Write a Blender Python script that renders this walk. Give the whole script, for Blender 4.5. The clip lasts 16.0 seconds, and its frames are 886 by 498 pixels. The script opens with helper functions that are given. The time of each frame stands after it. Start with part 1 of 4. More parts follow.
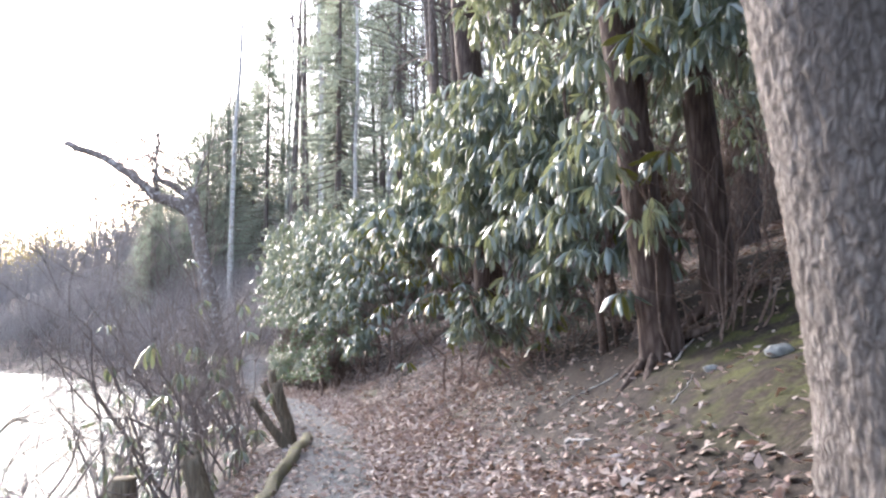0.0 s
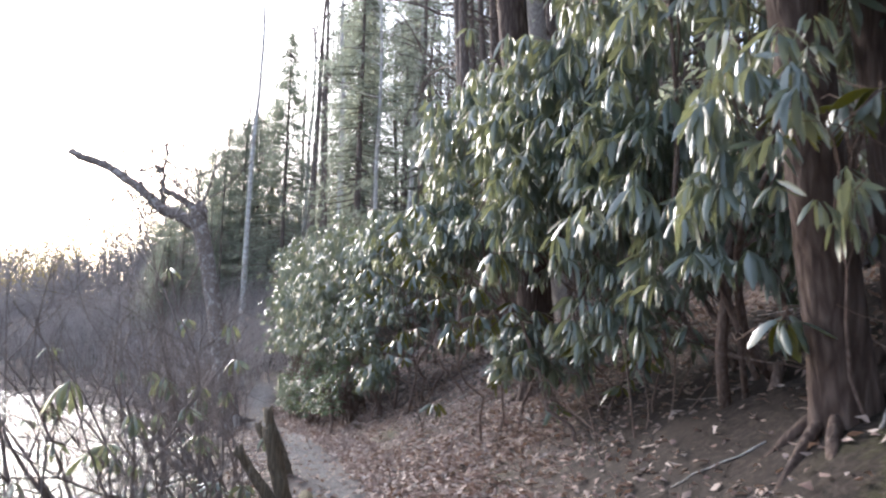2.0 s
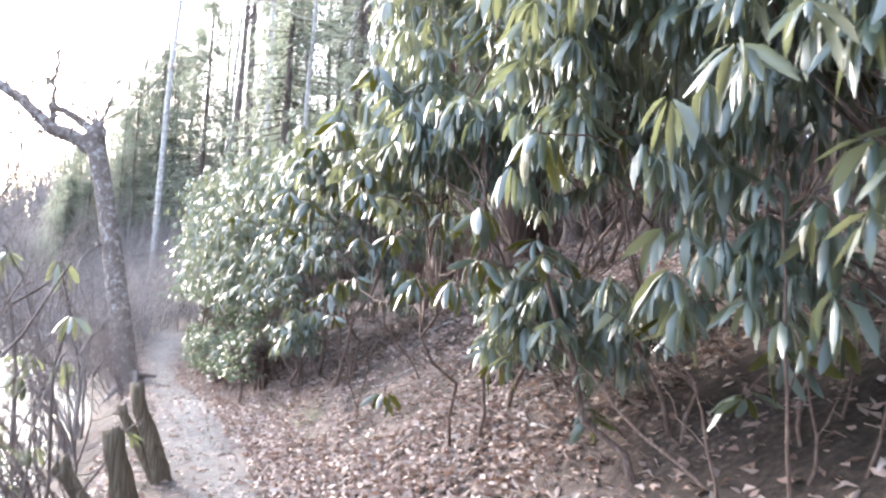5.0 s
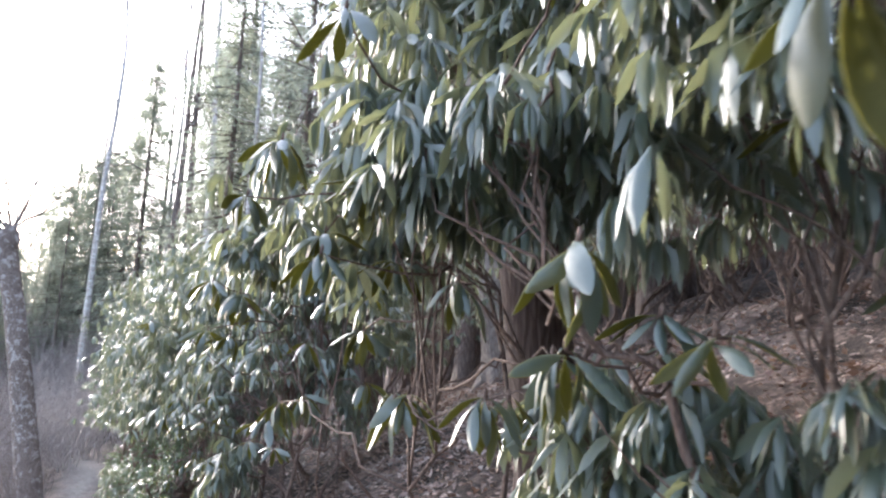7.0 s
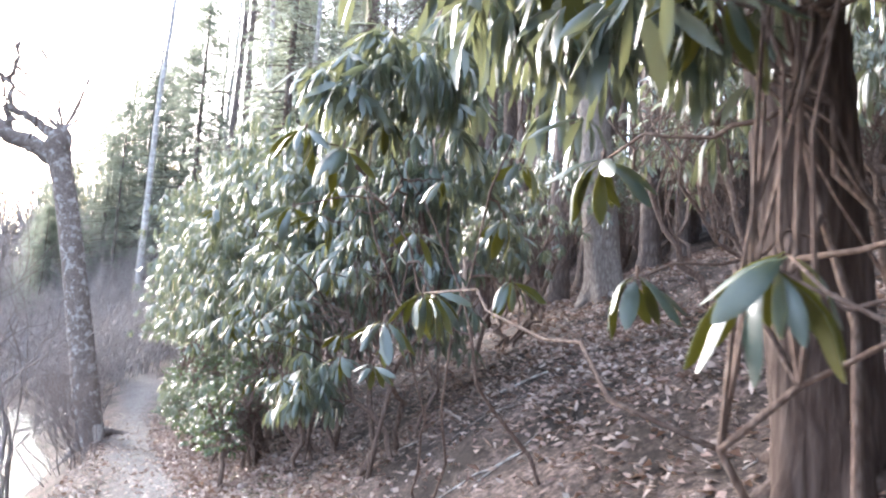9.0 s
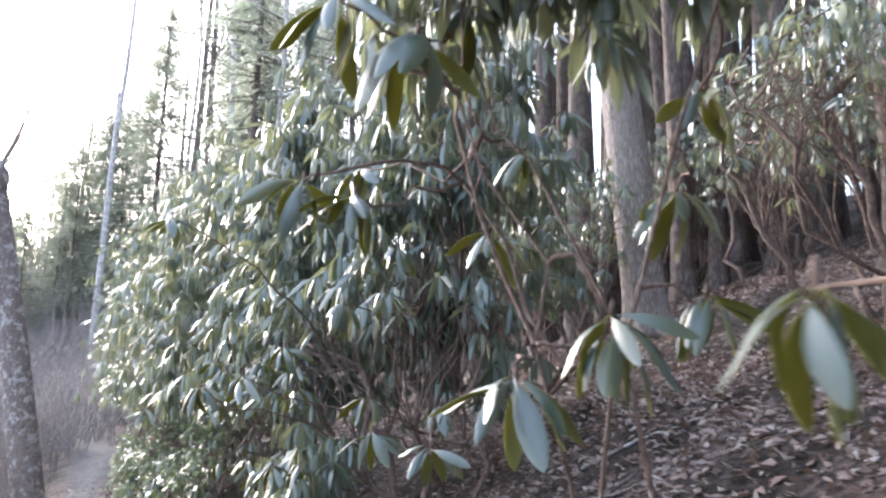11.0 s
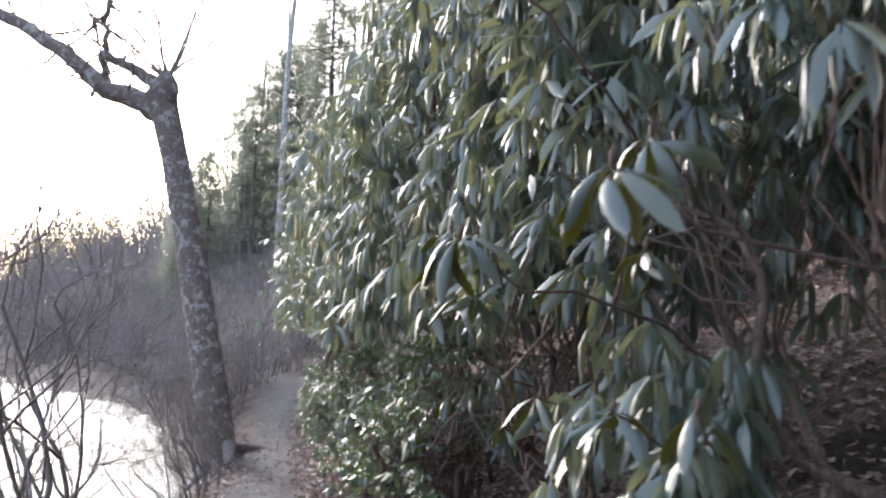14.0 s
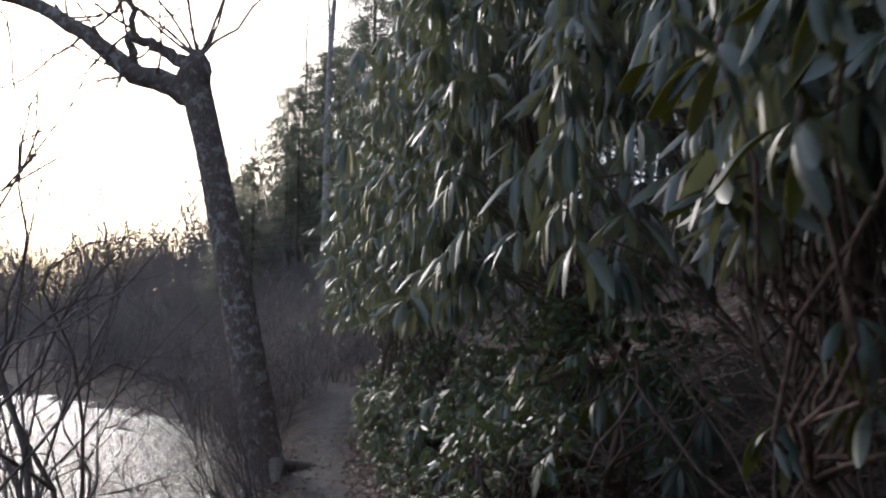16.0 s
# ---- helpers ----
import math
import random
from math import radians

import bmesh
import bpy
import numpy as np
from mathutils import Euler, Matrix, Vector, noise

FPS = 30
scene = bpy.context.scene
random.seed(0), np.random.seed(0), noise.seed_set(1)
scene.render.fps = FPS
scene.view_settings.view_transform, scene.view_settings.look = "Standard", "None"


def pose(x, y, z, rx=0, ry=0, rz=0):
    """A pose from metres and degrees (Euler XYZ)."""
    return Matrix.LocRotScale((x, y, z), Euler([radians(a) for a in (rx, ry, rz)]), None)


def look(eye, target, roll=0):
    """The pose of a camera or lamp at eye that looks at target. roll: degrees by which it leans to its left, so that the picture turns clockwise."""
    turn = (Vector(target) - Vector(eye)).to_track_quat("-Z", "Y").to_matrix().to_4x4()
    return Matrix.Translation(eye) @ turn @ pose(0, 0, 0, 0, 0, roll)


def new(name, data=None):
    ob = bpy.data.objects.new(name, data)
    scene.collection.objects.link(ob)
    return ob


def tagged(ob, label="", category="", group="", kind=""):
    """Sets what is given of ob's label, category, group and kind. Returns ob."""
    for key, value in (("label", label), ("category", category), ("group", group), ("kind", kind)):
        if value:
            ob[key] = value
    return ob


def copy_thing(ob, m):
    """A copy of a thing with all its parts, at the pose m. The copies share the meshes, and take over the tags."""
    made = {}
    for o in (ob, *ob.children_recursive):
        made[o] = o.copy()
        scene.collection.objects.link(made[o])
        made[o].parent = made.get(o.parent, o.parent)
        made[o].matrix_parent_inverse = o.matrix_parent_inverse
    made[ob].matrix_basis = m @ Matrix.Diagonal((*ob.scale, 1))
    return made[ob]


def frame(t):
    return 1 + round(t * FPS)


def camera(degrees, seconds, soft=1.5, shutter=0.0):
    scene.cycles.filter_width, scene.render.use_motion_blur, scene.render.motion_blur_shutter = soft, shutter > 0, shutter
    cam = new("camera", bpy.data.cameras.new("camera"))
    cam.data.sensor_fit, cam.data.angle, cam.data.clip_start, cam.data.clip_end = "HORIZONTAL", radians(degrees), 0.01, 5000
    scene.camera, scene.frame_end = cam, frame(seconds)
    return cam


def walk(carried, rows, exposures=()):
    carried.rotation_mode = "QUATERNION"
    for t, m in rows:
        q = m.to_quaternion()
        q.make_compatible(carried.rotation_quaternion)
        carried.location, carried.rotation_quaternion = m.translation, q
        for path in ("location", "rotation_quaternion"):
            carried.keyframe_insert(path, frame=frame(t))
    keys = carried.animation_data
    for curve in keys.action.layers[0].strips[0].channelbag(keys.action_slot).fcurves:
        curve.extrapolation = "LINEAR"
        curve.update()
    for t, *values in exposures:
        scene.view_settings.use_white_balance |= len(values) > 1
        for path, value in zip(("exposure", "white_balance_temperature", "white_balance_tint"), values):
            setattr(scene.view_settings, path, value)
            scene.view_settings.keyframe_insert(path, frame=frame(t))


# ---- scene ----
cam = camera(57.3, 16.0, 2.3, 0.4)
METRES, EYE, TILT, LEAN, TURN = 17.0, 1.45, 5.5, 0.0, 0.0
ROWS = [
    (0.0, 0.0, 0.0, 0.0, 0.0, 0.0, -0.0),
    (0.5, -0.0036, 0.0343, -0.0045, -0.12, -0.45, -0.19),
    (1.0, -0.0027, 0.0697, -0.0069, -0.57, -0.61, -0.1),
    (1.5, -0.0064, 0.1005, -0.0088, 0.36, -1.76, -0.65),
    (2.0, -0.0142, 0.1356, -0.0108, 1.28, 2.0, -1.31),
    (2.5, -0.015, 0.1681, -0.0143, 2.11, 0.8, -0.64),
    (3.0, -0.0194, 0.2047, -0.0214, 6.17, -3.33, -1.97),
    (3.5, -0.021, 0.2368, -0.0211, 5.08, -6.13, -2.45),
    (4.0, -0.018, 0.2652, -0.0202, -1.48, -3.58, -4.01),
    (4.5, -0.0279, 0.2929, -0.0217, -3.21, -2.58, -4.01),
    (7.0, -0.038, 0.4469, -0.0302, -7.58, 6.94, -2.31),
    (7.5, -0.0482, 0.4792, -0.0345, -5.98, 3.35, -4.56),
    (8.0, -0.051, 0.5113, -0.0392, -4.92, 2.53, -4.43),
    (8.5, -0.0586, 0.5361, -0.0447, -3.82, 1.36, -4.01),
    (11.0, -0.0898, 0.6932, -0.0554, -6.48, 5.19, -1.9),
    (11.5, -0.0983, 0.724, -0.0566, -5.74, 5.73, -1.72),
    (12.0, -0.0992, 0.7521, -0.0618, -2.79, 8.75, -0.68),
    (12.5, -0.1052, 0.7791, -0.0685, -1.24, 7.94, -0.84),
    (13.0, -0.1144, 0.8085, -0.074, -1.1, 2.44, -1.29),
    (13.5, -0.1197, 0.8372, -0.0772, 0.87, 2.08, -1.29),
    (14.0, -0.1315, 0.8618, -0.0836, 5.38, 0.52, -0.67),
    (14.5, -0.1421, 0.886, -0.0874, 5.36, 0.6, -0.69),
    (15.0, -0.1475, 0.9137, -0.0916, 6.87, 1.39, 0.65),
    (15.5, -0.1593, 0.9377, -0.0983, 6.92, 1.52, 0.61),
    (16.0, -0.1651, 0.968, -0.1053, 8.53, 1.25, 0.92),
]
EXPOSURES = [(0.0, 2.50, 5950.0, 13.0), (1.5, 2.55, 5950.0, 13.0), (2.0, 1.95, 5950.0, 13.0), (2.5, 1.65, 5950.0, 13.0), (3.0, 2.15, 5950.0, 13.0), (3.5, 2.60, 5950.0, 13.0), (4.0, 3.07, 5950.0, 13.0), (4.5, 3.17, 5950.0, 13.0), (7.0, 2.52, 5950.0, 13.0), (7.5, 2.50, 5950.0, 13.0), (8.0, 2.85, 5950.0, 13.0), (8.5, 3.00, 5950.0, 13.0), (11.0, 2.70, 5950.0, 13.0), (12.0, 2.30, 5950.0, 13.0), (12.5, 1.65, 5950.0, 13.0), (13.0, 2.50, 5950.0, 13.0), (13.5, 2.90, 5950.0, 13.0), (14.0, 1.95, 5950.0, 13.0), (14.5, 1.27, 5950.0, 13.0), (15.0, 0.67, 5950.0, 13.0), (16.0, 0.22, 5950.0, 13.0)]
walk(cam, [(t, pose(0, 0, EYE, TILT, LEAN, TURN) @ pose(METRES * x, METRES * y, METRES * z, 90 + pitch, roll, yaw)) for t, x, y, z, yaw, pitch, roll in ROWS], EXPOSURES)
# ---------------------------------------------------------------- light
SUN_ELEV, SUN_AZ = 22.0, -36.0     # degrees above the horizon; from straight ahead (+y), minus is to the left
world = bpy.data.worlds.new("sky")
scene.world = world
world.use_nodes = True
wn = world.node_tree.nodes
sky = wn.new("ShaderNodeTexSky")
sky.sky_type, sky.sun_disc = "NISHITA", False
sky.sun_elevation, sky.sun_rotation = radians(SUN_ELEV), radians(SUN_AZ)
sky.air_density, sky.dust_density, sky.ozone_density = 1.0, 4.0, 1.0
veil = wn.new("ShaderNodeMix")        # thin white overcast drawn over the clear sky
veil.data_type = "RGBA"
veil.inputs[0].default_value = 0.3
veil.inputs[7].default_value = (6.2, 7.0, 8.2, 1)
world.node_tree.links.new(sky.outputs[0], veil.inputs[6])
world.node_tree.links.new(veil.outputs[2], wn["Background"].inputs[0])
wn["Background"].inputs[1].default_value = 0.15
sun = new("sun", bpy.data.lights.new("sun", "SUN"))
sun.data.energy, sun.data.angle, sun.data.color = 1.3, radians(11), (1.0, 0.96, 0.9)
_az, _el = radians(SUN_AZ), radians(SUN_ELEV)
sun.matrix_world = look((0, 0, 30), (-30 * math.sin(_az) * math.cos(_el), -30 * math.cos(_az) * math.cos(_el), 30 - 30 * math.sin(_el)))

# ---------------------------------------------------------------- materials
def mat(name):
    m = bpy.data.materials.new(name)
    m.use_nodes = True
    nt = m.node_tree
    return m, nt.nodes, nt.links, nt.nodes["Principled BSDF"]


def noise_node(n, l, scale, detail=4.0, vec=None, rough=0.55):
    t = n.new("ShaderNodeTexNoise")
    t.inputs["Scale"].default_value, t.inputs["Detail"].default_value, t.inputs["Roughness"].default_value = scale, detail, rough
    if vec is not None:
        l.new(vec, t.inputs["Vector"])
    return t


def ramp(n, l, fac, stops):
    r = n.new("ShaderNodeValToRGB")
    while len(r.color_ramp.elements) < len(stops):
        r.color_ramp.elements.new(0.5)
    for e, (p, c) in zip(r.color_ramp.elements, stops):
        e.position, e.color = p, (*c, 1)
    l.new(fac, r.inputs[0])
    return r.outputs[0]


def mix(n, l, fac, a, b, kind="MIX"):
    m = n.new("ShaderNodeMix")
    m.data_type, m.blend_type = "RGBA", kind
    for s, v in ((m.inputs[0], fac), (m.inputs[6], a), (m.inputs[7], b)):
        if isinstance(v, (int, float)):
            s.default_value = v
        elif isinstance(v, tuple):
            s.default_value = (*v, 1)
        else:
            l.new(v, s)
    return m.outputs[2]


def bump(n, l, height, bsdf, strength, dist):
    b = n.new("ShaderNodeBump")
    b.inputs["Strength"].default_value, b.inputs["Distance"].default_value = strength, dist
    l.new(height, b.inputs["Height"])
    l.new(b.outputs[0], bsdf.inputs["Normal"])


def bark_mat(name, dark, mid, light, scale=9.0, stretch=0.18, lichen=None, strength=0.9):
    m, n, l, b = mat(name)
    tc = n.new("ShaderNodeTexCoord")
    mp = n.new("ShaderNodeMapping")
    mp.inputs["Scale"].default_value = (1, 1, stretch)
    l.new(tc.outputs["Object"], mp.inputs[0])
    a = noise_node(n, l, scale * 3, 6, mp.outputs[0], 0.65)
    v = n.new("ShaderNodeTexVoronoi")
    v.feature = "DISTANCE_TO_EDGE"
    v.inputs["Scale"].default_value = scale * 2.2
    l.new(mp.outputs[0], v.inputs["Vector"])
    mix_h = n.new("ShaderNodeMath")
    mix_h.operation = "MULTIPLY_ADD"
    l.new(v.outputs["Distance"], mix_h.inputs[0])
    mix_h.inputs[1].default_value = 1.2
    l.new(a.outputs[0], mix_h.inputs[2])
    col = ramp(n, l, mix_h.outputs[0], [(0.25, dark), (0.55, mid), (0.95, light)])
    big = noise_node(n, l, 2.3, 3, tc.outputs["Object"])
    col = mix(n, l, ramp(n, l, big.outputs[0], [(0.35, (0, 0, 0)), (0.7, (0.6, 0.6, 0.6))]), col, mid)
    if lichen:
        sp = noise_node(n, l, 6.0, 5, tc.outputs["Object"], 0.7)
        col = mix(n, l, ramp(n, l, sp.outputs[0], [(0.53, (0, 0, 0)), (0.58, (0.9, 0.9, 0.9))]), col, lichen)
    l.new(col, b.inputs["Base Color"])
    b.inputs["Roughness"].default_value = 0.88
    b.inputs["Specular IOR Level"].default_value = 0.25
    bump(n, l, mix_h.outputs[0], b, strength, 0.02)
    return m


def leaf_mat(name, tones, glow, rough=0.3, shine=0.5, through_amount=0.3, wax=0.0):
    """Leaf: glossy upper sheen, light coming through the blade; tones vary leaf by leaf."""
    m, n, l, b = mat(name)
    g = n.new("ShaderNodeNewGeometry")
    o = n.new("ShaderNodeObjectInfo")
    add = n.new("ShaderNodeMath")
    add.operation = "ADD"
    l.new(g.outputs["Random Per Island"], add.inputs[0])
    l.new(o.outputs["Random"], add.inputs[1])
    fr = n.new("ShaderNodeMath")
    fr.operation = "FRACT"
    l.new(add.outputs[0], fr.inputs[0])
    k = len(tones)
    col = ramp(n, l, fr.outputs[0], [(i / (k - 1), c) for i, c in enumerate(tones)])
    tc = n.new("ShaderNodeTexCoord")
    sp = noise_node(n, l, 28.0, 4, tc.outputs["Object"])
    col = mix(n, l, 0.35, col, ramp(n, l, sp.outputs[0], [(0.3, (0.35, 0.35, 0.35)), (0.7, (1, 1, 1))]), "MULTIPLY")
    l.new(col, b.inputs["Base Color"])
    b.inputs["Specular IOR Level"].default_value = shine
    b.inputs["Coat Weight"].default_value, b.inputs["Coat Roughness"].default_value = wax, 0.34
    rr = n.new("ShaderNodeMapRange")
    l.new(sp.outputs[0], rr.inputs[0])
    rr.inputs[3].default_value, rr.inputs[4].default_value = rough - 0.08, rough + 0.14
    l.new(rr.outputs[0], b.inputs["Roughness"])
    tr = n.new("ShaderNodeBsdfTranslucent")
    tr.inputs["Color"].default_value = (*glow, 1)
    ms = n.new("ShaderNodeMixShader")
    ms.inputs[0].default_value = through_amount
    l.new(b.outputs[0], ms.inputs[1])
    l.new(tr.outputs[0], ms.inputs[2])
    l.new(ms.outputs[0], n["Material Output"].inputs[0])
    fine = noise_node(n, l, 90.0, 2, tc.outputs["Object"])
    bump(n, l, fine.outputs[0], b, 0.25, 0.004)
    return m


BARK_OAK = bark_mat("grey_oak_bark", (0.026, 0.021, 0.018), (0.093, 0.077, 0.069), (0.195, 0.168, 0.156), 14.0, 0.38)
BARK_RED = bark_mat("red_brown_bark", (0.016, 0.010, 0.008), (0.055, 0.036, 0.029), (0.12, 0.088, 0.075), 8.0, 0.14)
BARK_TAN = bark_mat("pale_brown_pine_bark", (0.07, 0.055, 0.046), (0.20, 0.165, 0.145), (0.34, 0.30, 0.27), 11.0, 0.25)
BARK_PALE = bark_mat("pale_grey_bark", (0.12, 0.10, 0.09), (0.30, 0.27, 0.25), (0.5, 0.47, 0.45), 6.0, 0.3, (0.52, 0.50, 0.47), 0.5)
BARK_BLOTCH = bark_mat("blotched_lakeside_bark", (0.05, 0.035, 0.03), (0.15, 0.115, 0.10), (0.24, 0.20, 0.18), 9.0, 0.35, (0.36, 0.33, 0.31), 0.7)
BARK_PINE = bark_mat("dark_pine_bark", (0.03, 0.023, 0.02), (0.10, 0.075, 0.065), (0.2, 0.16, 0.14), 8.0, 0.25)
STEM = bark_mat("rhododendron_stem_bark", (0.034, 0.022, 0.018), (0.105, 0.070, 0.056), (0.20, 0.15, 0.125), 16.0, 0.3, None, 0.5)
TWIG = bark_mat("bare_twig_bark", (0.06, 0.045, 0.04), (0.15, 0.12, 0.11), (0.27, 0.23, 0.21), 20.0, 0.3, None, 0.4)
ROT = bark_mat("weathered_post_wood", (0.035, 0.027, 0.02), (0.115, 0.09, 0.065), (0.22, 0.18, 0.13), 14.0, 0.08, None, 1.0)
ROTMOSS = bark_mat("lichened_log_wood", (0.05, 0.042, 0.025), (0.14, 0.12, 0.075), (0.24, 0.21, 0.14), 16.0, 0.5, (0.17, 0.155, 0.06), 1.0)
CUTWOOD = bark_mat("sawn_end_wood", (0.10, 0.07, 0.045), (0.18, 0.135, 0.09), (0.26, 0.20, 0.14), 14.0, 1.0, None, 0.3)
LEAF = leaf_mat("rhododendron_leaf", [(0.048, 0.076, 0.057), (0.064, 0.098, 0.073), (0.057, 0.088, 0.078), (0.078, 0.112, 0.086), (0.092, 0.106, 0.055)],
                (0.245, 0.26, 0.125), 0.36, 0.9, 0.29, 0.6)
UNDERLEAF = leaf_mat("rhododendron_leaf_underside", [(0.085, 0.085, 0.026), (0.11, 0.105, 0.03), (0.13, 0.13, 0.035)], (0.26, 0.25, 0.05), 0.55, 0.3, 0.45)
LAUREL = leaf_mat("laurel_leaf", [(0.04, 0.066, 0.036), (0.052, 0.082, 0.042), (0.068, 0.10, 0.046)], (0.17, 0.22, 0.06), 0.34, 0.7, 0.2)
# needles greyed, with a strong glow, to carry the far trees' haze
NEEDLE = leaf_mat("hazed_hemlock_needles", [(0.085, 0.10, 0.085), (0.105, 0.12, 0.10), (0.12, 0.135, 0.105)], (0.36, 0.39, 0.30), 0.6, 0.2, 0.55)
# yellow of the sunlit far tree tops, put into leaf colour
YELLOW = leaf_mat("sunlit_yellow_leaves", [(0.35, 0.24, 0.07), (0.42, 0.31, 0.10), (0.30, 0.16, 0.07)], (0.5, 0.38, 0.1), 0.6, 0.2, 0.4)
DRY = leaf_mat("dry_brown_leaf", [(0.25, 0.18, 0.15), (0.36, 0.28, 0.24), (0.15, 0.095, 0.08), (0.46, 0.39, 0.35), (0.21, 0.13, 0.11), (0.32, 0.235, 0.20)],
               (0.28, 0.17, 0.11), 0.62, 0.3, 0.12)
# grey twigs made paler: the haze of distance is in their colour
FARTWIG = bark_mat("hazed_far_wood", (0.13, 0.11, 0.105), (0.23, 0.20, 0.19), (0.34, 0.305, 0.29), 3.0, 0.5, None, 0.2)


def ground_mat():
    m, n, l, b = mat("woodland_ground")
    tc = n.new("ShaderNodeTexCoord")
    P = tc.outputs["Object"]
    a = noise_node(n, l, 22.0, 6, P, 0.7)
    c = noise_node(n, l, 1.7, 4, P)
    litter = ramp(n, l, a.outputs[0], [(0.34, (0.02, 0.014, 0.012)), (0.47, (0.065, 0.046, 0.039)), (0.56, (0.145, 0.107, 0.092)), (0.68, (0.27, 0.21, 0.185))])
    # bare earth, coloured darker to carry the shade on the near bank
    soil_and_shade = ramp(n, l, a.outputs[0], [(0.36, (0.012, 0.009, 0.0075)), (0.5, (0.027, 0.020, 0.0165)), (0.66, (0.062, 0.046, 0.038))])
    bank_shade = n.new("ShaderNodeAttribute")
    bank_shade.attribute_name = "soil_and_shade"
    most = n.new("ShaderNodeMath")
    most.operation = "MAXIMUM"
    l.new(bank_shade.outputs["Fac"], most.inputs[0])
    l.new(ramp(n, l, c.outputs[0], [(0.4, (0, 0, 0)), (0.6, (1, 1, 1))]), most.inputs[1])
    base = mix(n, l, most.outputs[0], litter, soil_and_shade)
    grit = noise_node(n, l, 60.0, 5, P, 0.7)
    path_c = ramp(n, l, grit.outputs[0], [(0.34, (0.05, 0.044, 0.041)), (0.5, (0.125, 0.115, 0.11)), (0.66, (0.25, 0.235, 0.23))])
    at = n.new("ShaderNodeAttribute")
    at.attribute_name = "tread"
    worn = n.new("ShaderNodeMath")
    worn.operation = "MULTIPLY"
    l.new(at.outputs["Fac"], worn.inputs[0])
    l.new(ramp(n, l, noise_node(n, l, 7.0, 6, P, 0.7).outputs[0], [(0.33, (0.1, 0.1, 0.1)), (0.52, (1, 1, 1))]), worn.inputs[1])
    col = mix(n, l, worn.outputs[0], base, path_c)
    mossn = noise_node(n, l, 45.0, 5, P, 0.7)
    moss_c = ramp(n, l, mossn.outputs[0], [(0.32, (0.022, 0.024, 0.008)), (0.52, (0.07, 0.075, 0.02)), (0.7, (0.13, 0.13, 0.035))])
    am = n.new("ShaderNodeAttribute")
    am.attribute_name = "moss"
    ml = n.new("ShaderNodeMath")
    ml.operation = "MULTIPLY"
    l.new(am.outputs["Fac"], ml.inputs[0])
    l.new(ramp(n, l, noise_node(n, l, 5.0, 5, P).outputs[0], [(0.44, (0, 0, 0)), (0.6, (1, 1, 1))]), ml.inputs[1])
    col = mix(n, l, ml.outputs[0], col, moss_c)
    l.new(col, b.inputs["Base Color"])
    b.inputs["Roughness"].default_value = 0.9
    b.inputs["Specular IOR Level"].default_value = 0.2
    bump(n, l, a.outputs[0], b, 0.9, 0.03)
    return m


def water_mat():
    m, n, l, b = mat("lake_water")
    tc = n.new("ShaderNodeTexCoord")
    mp = n.new("ShaderNodeMapping")
    mp.inputs["Scale"].default_value = (1.0, 2.6, 1.0)
    mp.inputs["Rotation"].default_value = (0, 0, radians(28))
    l.new(tc.outputs["Object"], mp.inputs[0])
    w = noise_node(n, l, 3.2, 5, mp.outputs[0], 0.6)
    b.inputs["Base Color"].default_value = (0.03, 0.035, 0.035, 1)
    b.inputs["Roughness"].default_value = 0.13
    b.inputs["IOR"].default_value = 1.33
    bump(n, l, w.outputs[0], b, 1.0, 0.085)
    return m


GROUND, WATER = ground_mat(), water_mat()
m, n, l, b = mat("grey_field_stone")
tcs = n.new("ShaderNodeTexCoord")
st = noise_node(n, l, 14, 6, tcs.outputs["Object"], 0.7)
l.new(ramp(n, l, st.outputs[0], [(0.3, (0.08, 0.08, 0.078)), (0.7, (0.3, 0.3, 0.29))]), b.inputs["Base Color"])
b.inputs["Roughness"].default_value = 0.85
bump(n, l, st.outputs[0], b, 0.8, 0.02)
STONE = m

# ---------------------------------------------------------------- mesh helpers
class Mesh:
    """Collects vertices and faces for one mesh."""

    def __init__(self):
        self.v, self.f = [], []

    def tube(self, pts, radii, sides=6, rng=None, rough=0.0, cap=True):
        pts = [Vector(p) for p in pts]
        start = len(self.v)
        ref = Vector((0.31, 0.83, 0.46))
        for i, p in enumerate(pts):
            d = (pts[min(i + 1, len(pts) - 1)] - pts[max(i - 1, 0)]).normalized()
            u = d.cross(ref)
            u = u.normalized() if u.length > 1e-4 else d.orthogonal().normalized()
            w = d.cross(u)
            for k in range(sides):
                a = 2 * math.pi * k / sides
                r = radii[i] * (1 + (rng.uniform(-rough, rough) if rough else 0))
                self.v.append(tuple(p + u * (r * math.cos(a)) + w * (r * math.sin(a))))
        for i in range(len(pts) - 1):
            for k in range(sides):
                a, b2 = start + i * sides + k, start + i * sides + (k + 1) % sides
                self.f.append((a, b2, b2 + sides, a + sides))
        if cap:
            self.f.append(tuple(start + (len(pts) - 1) * sides + k for k in range(sides)))
            self.f.append(tuple(start + sides - 1 - k for k in range(sides)))

    def add(self, verts, faces):
        s = len(self.v)
        self.v.extend(map(tuple, verts))
        self.f.extend(tuple(s + i for i in f) for f in faces)

    def data(self, name, material, smooth=True):
        me = bpy.data.meshes.new(name)
        me.from_pydata(self.v, [], self.f)
        if smooth:
            me.polygons.foreach_set("use_smooth", [True] * len(me.polygons))
        me.materials.append(material)
        me.update()
        return me


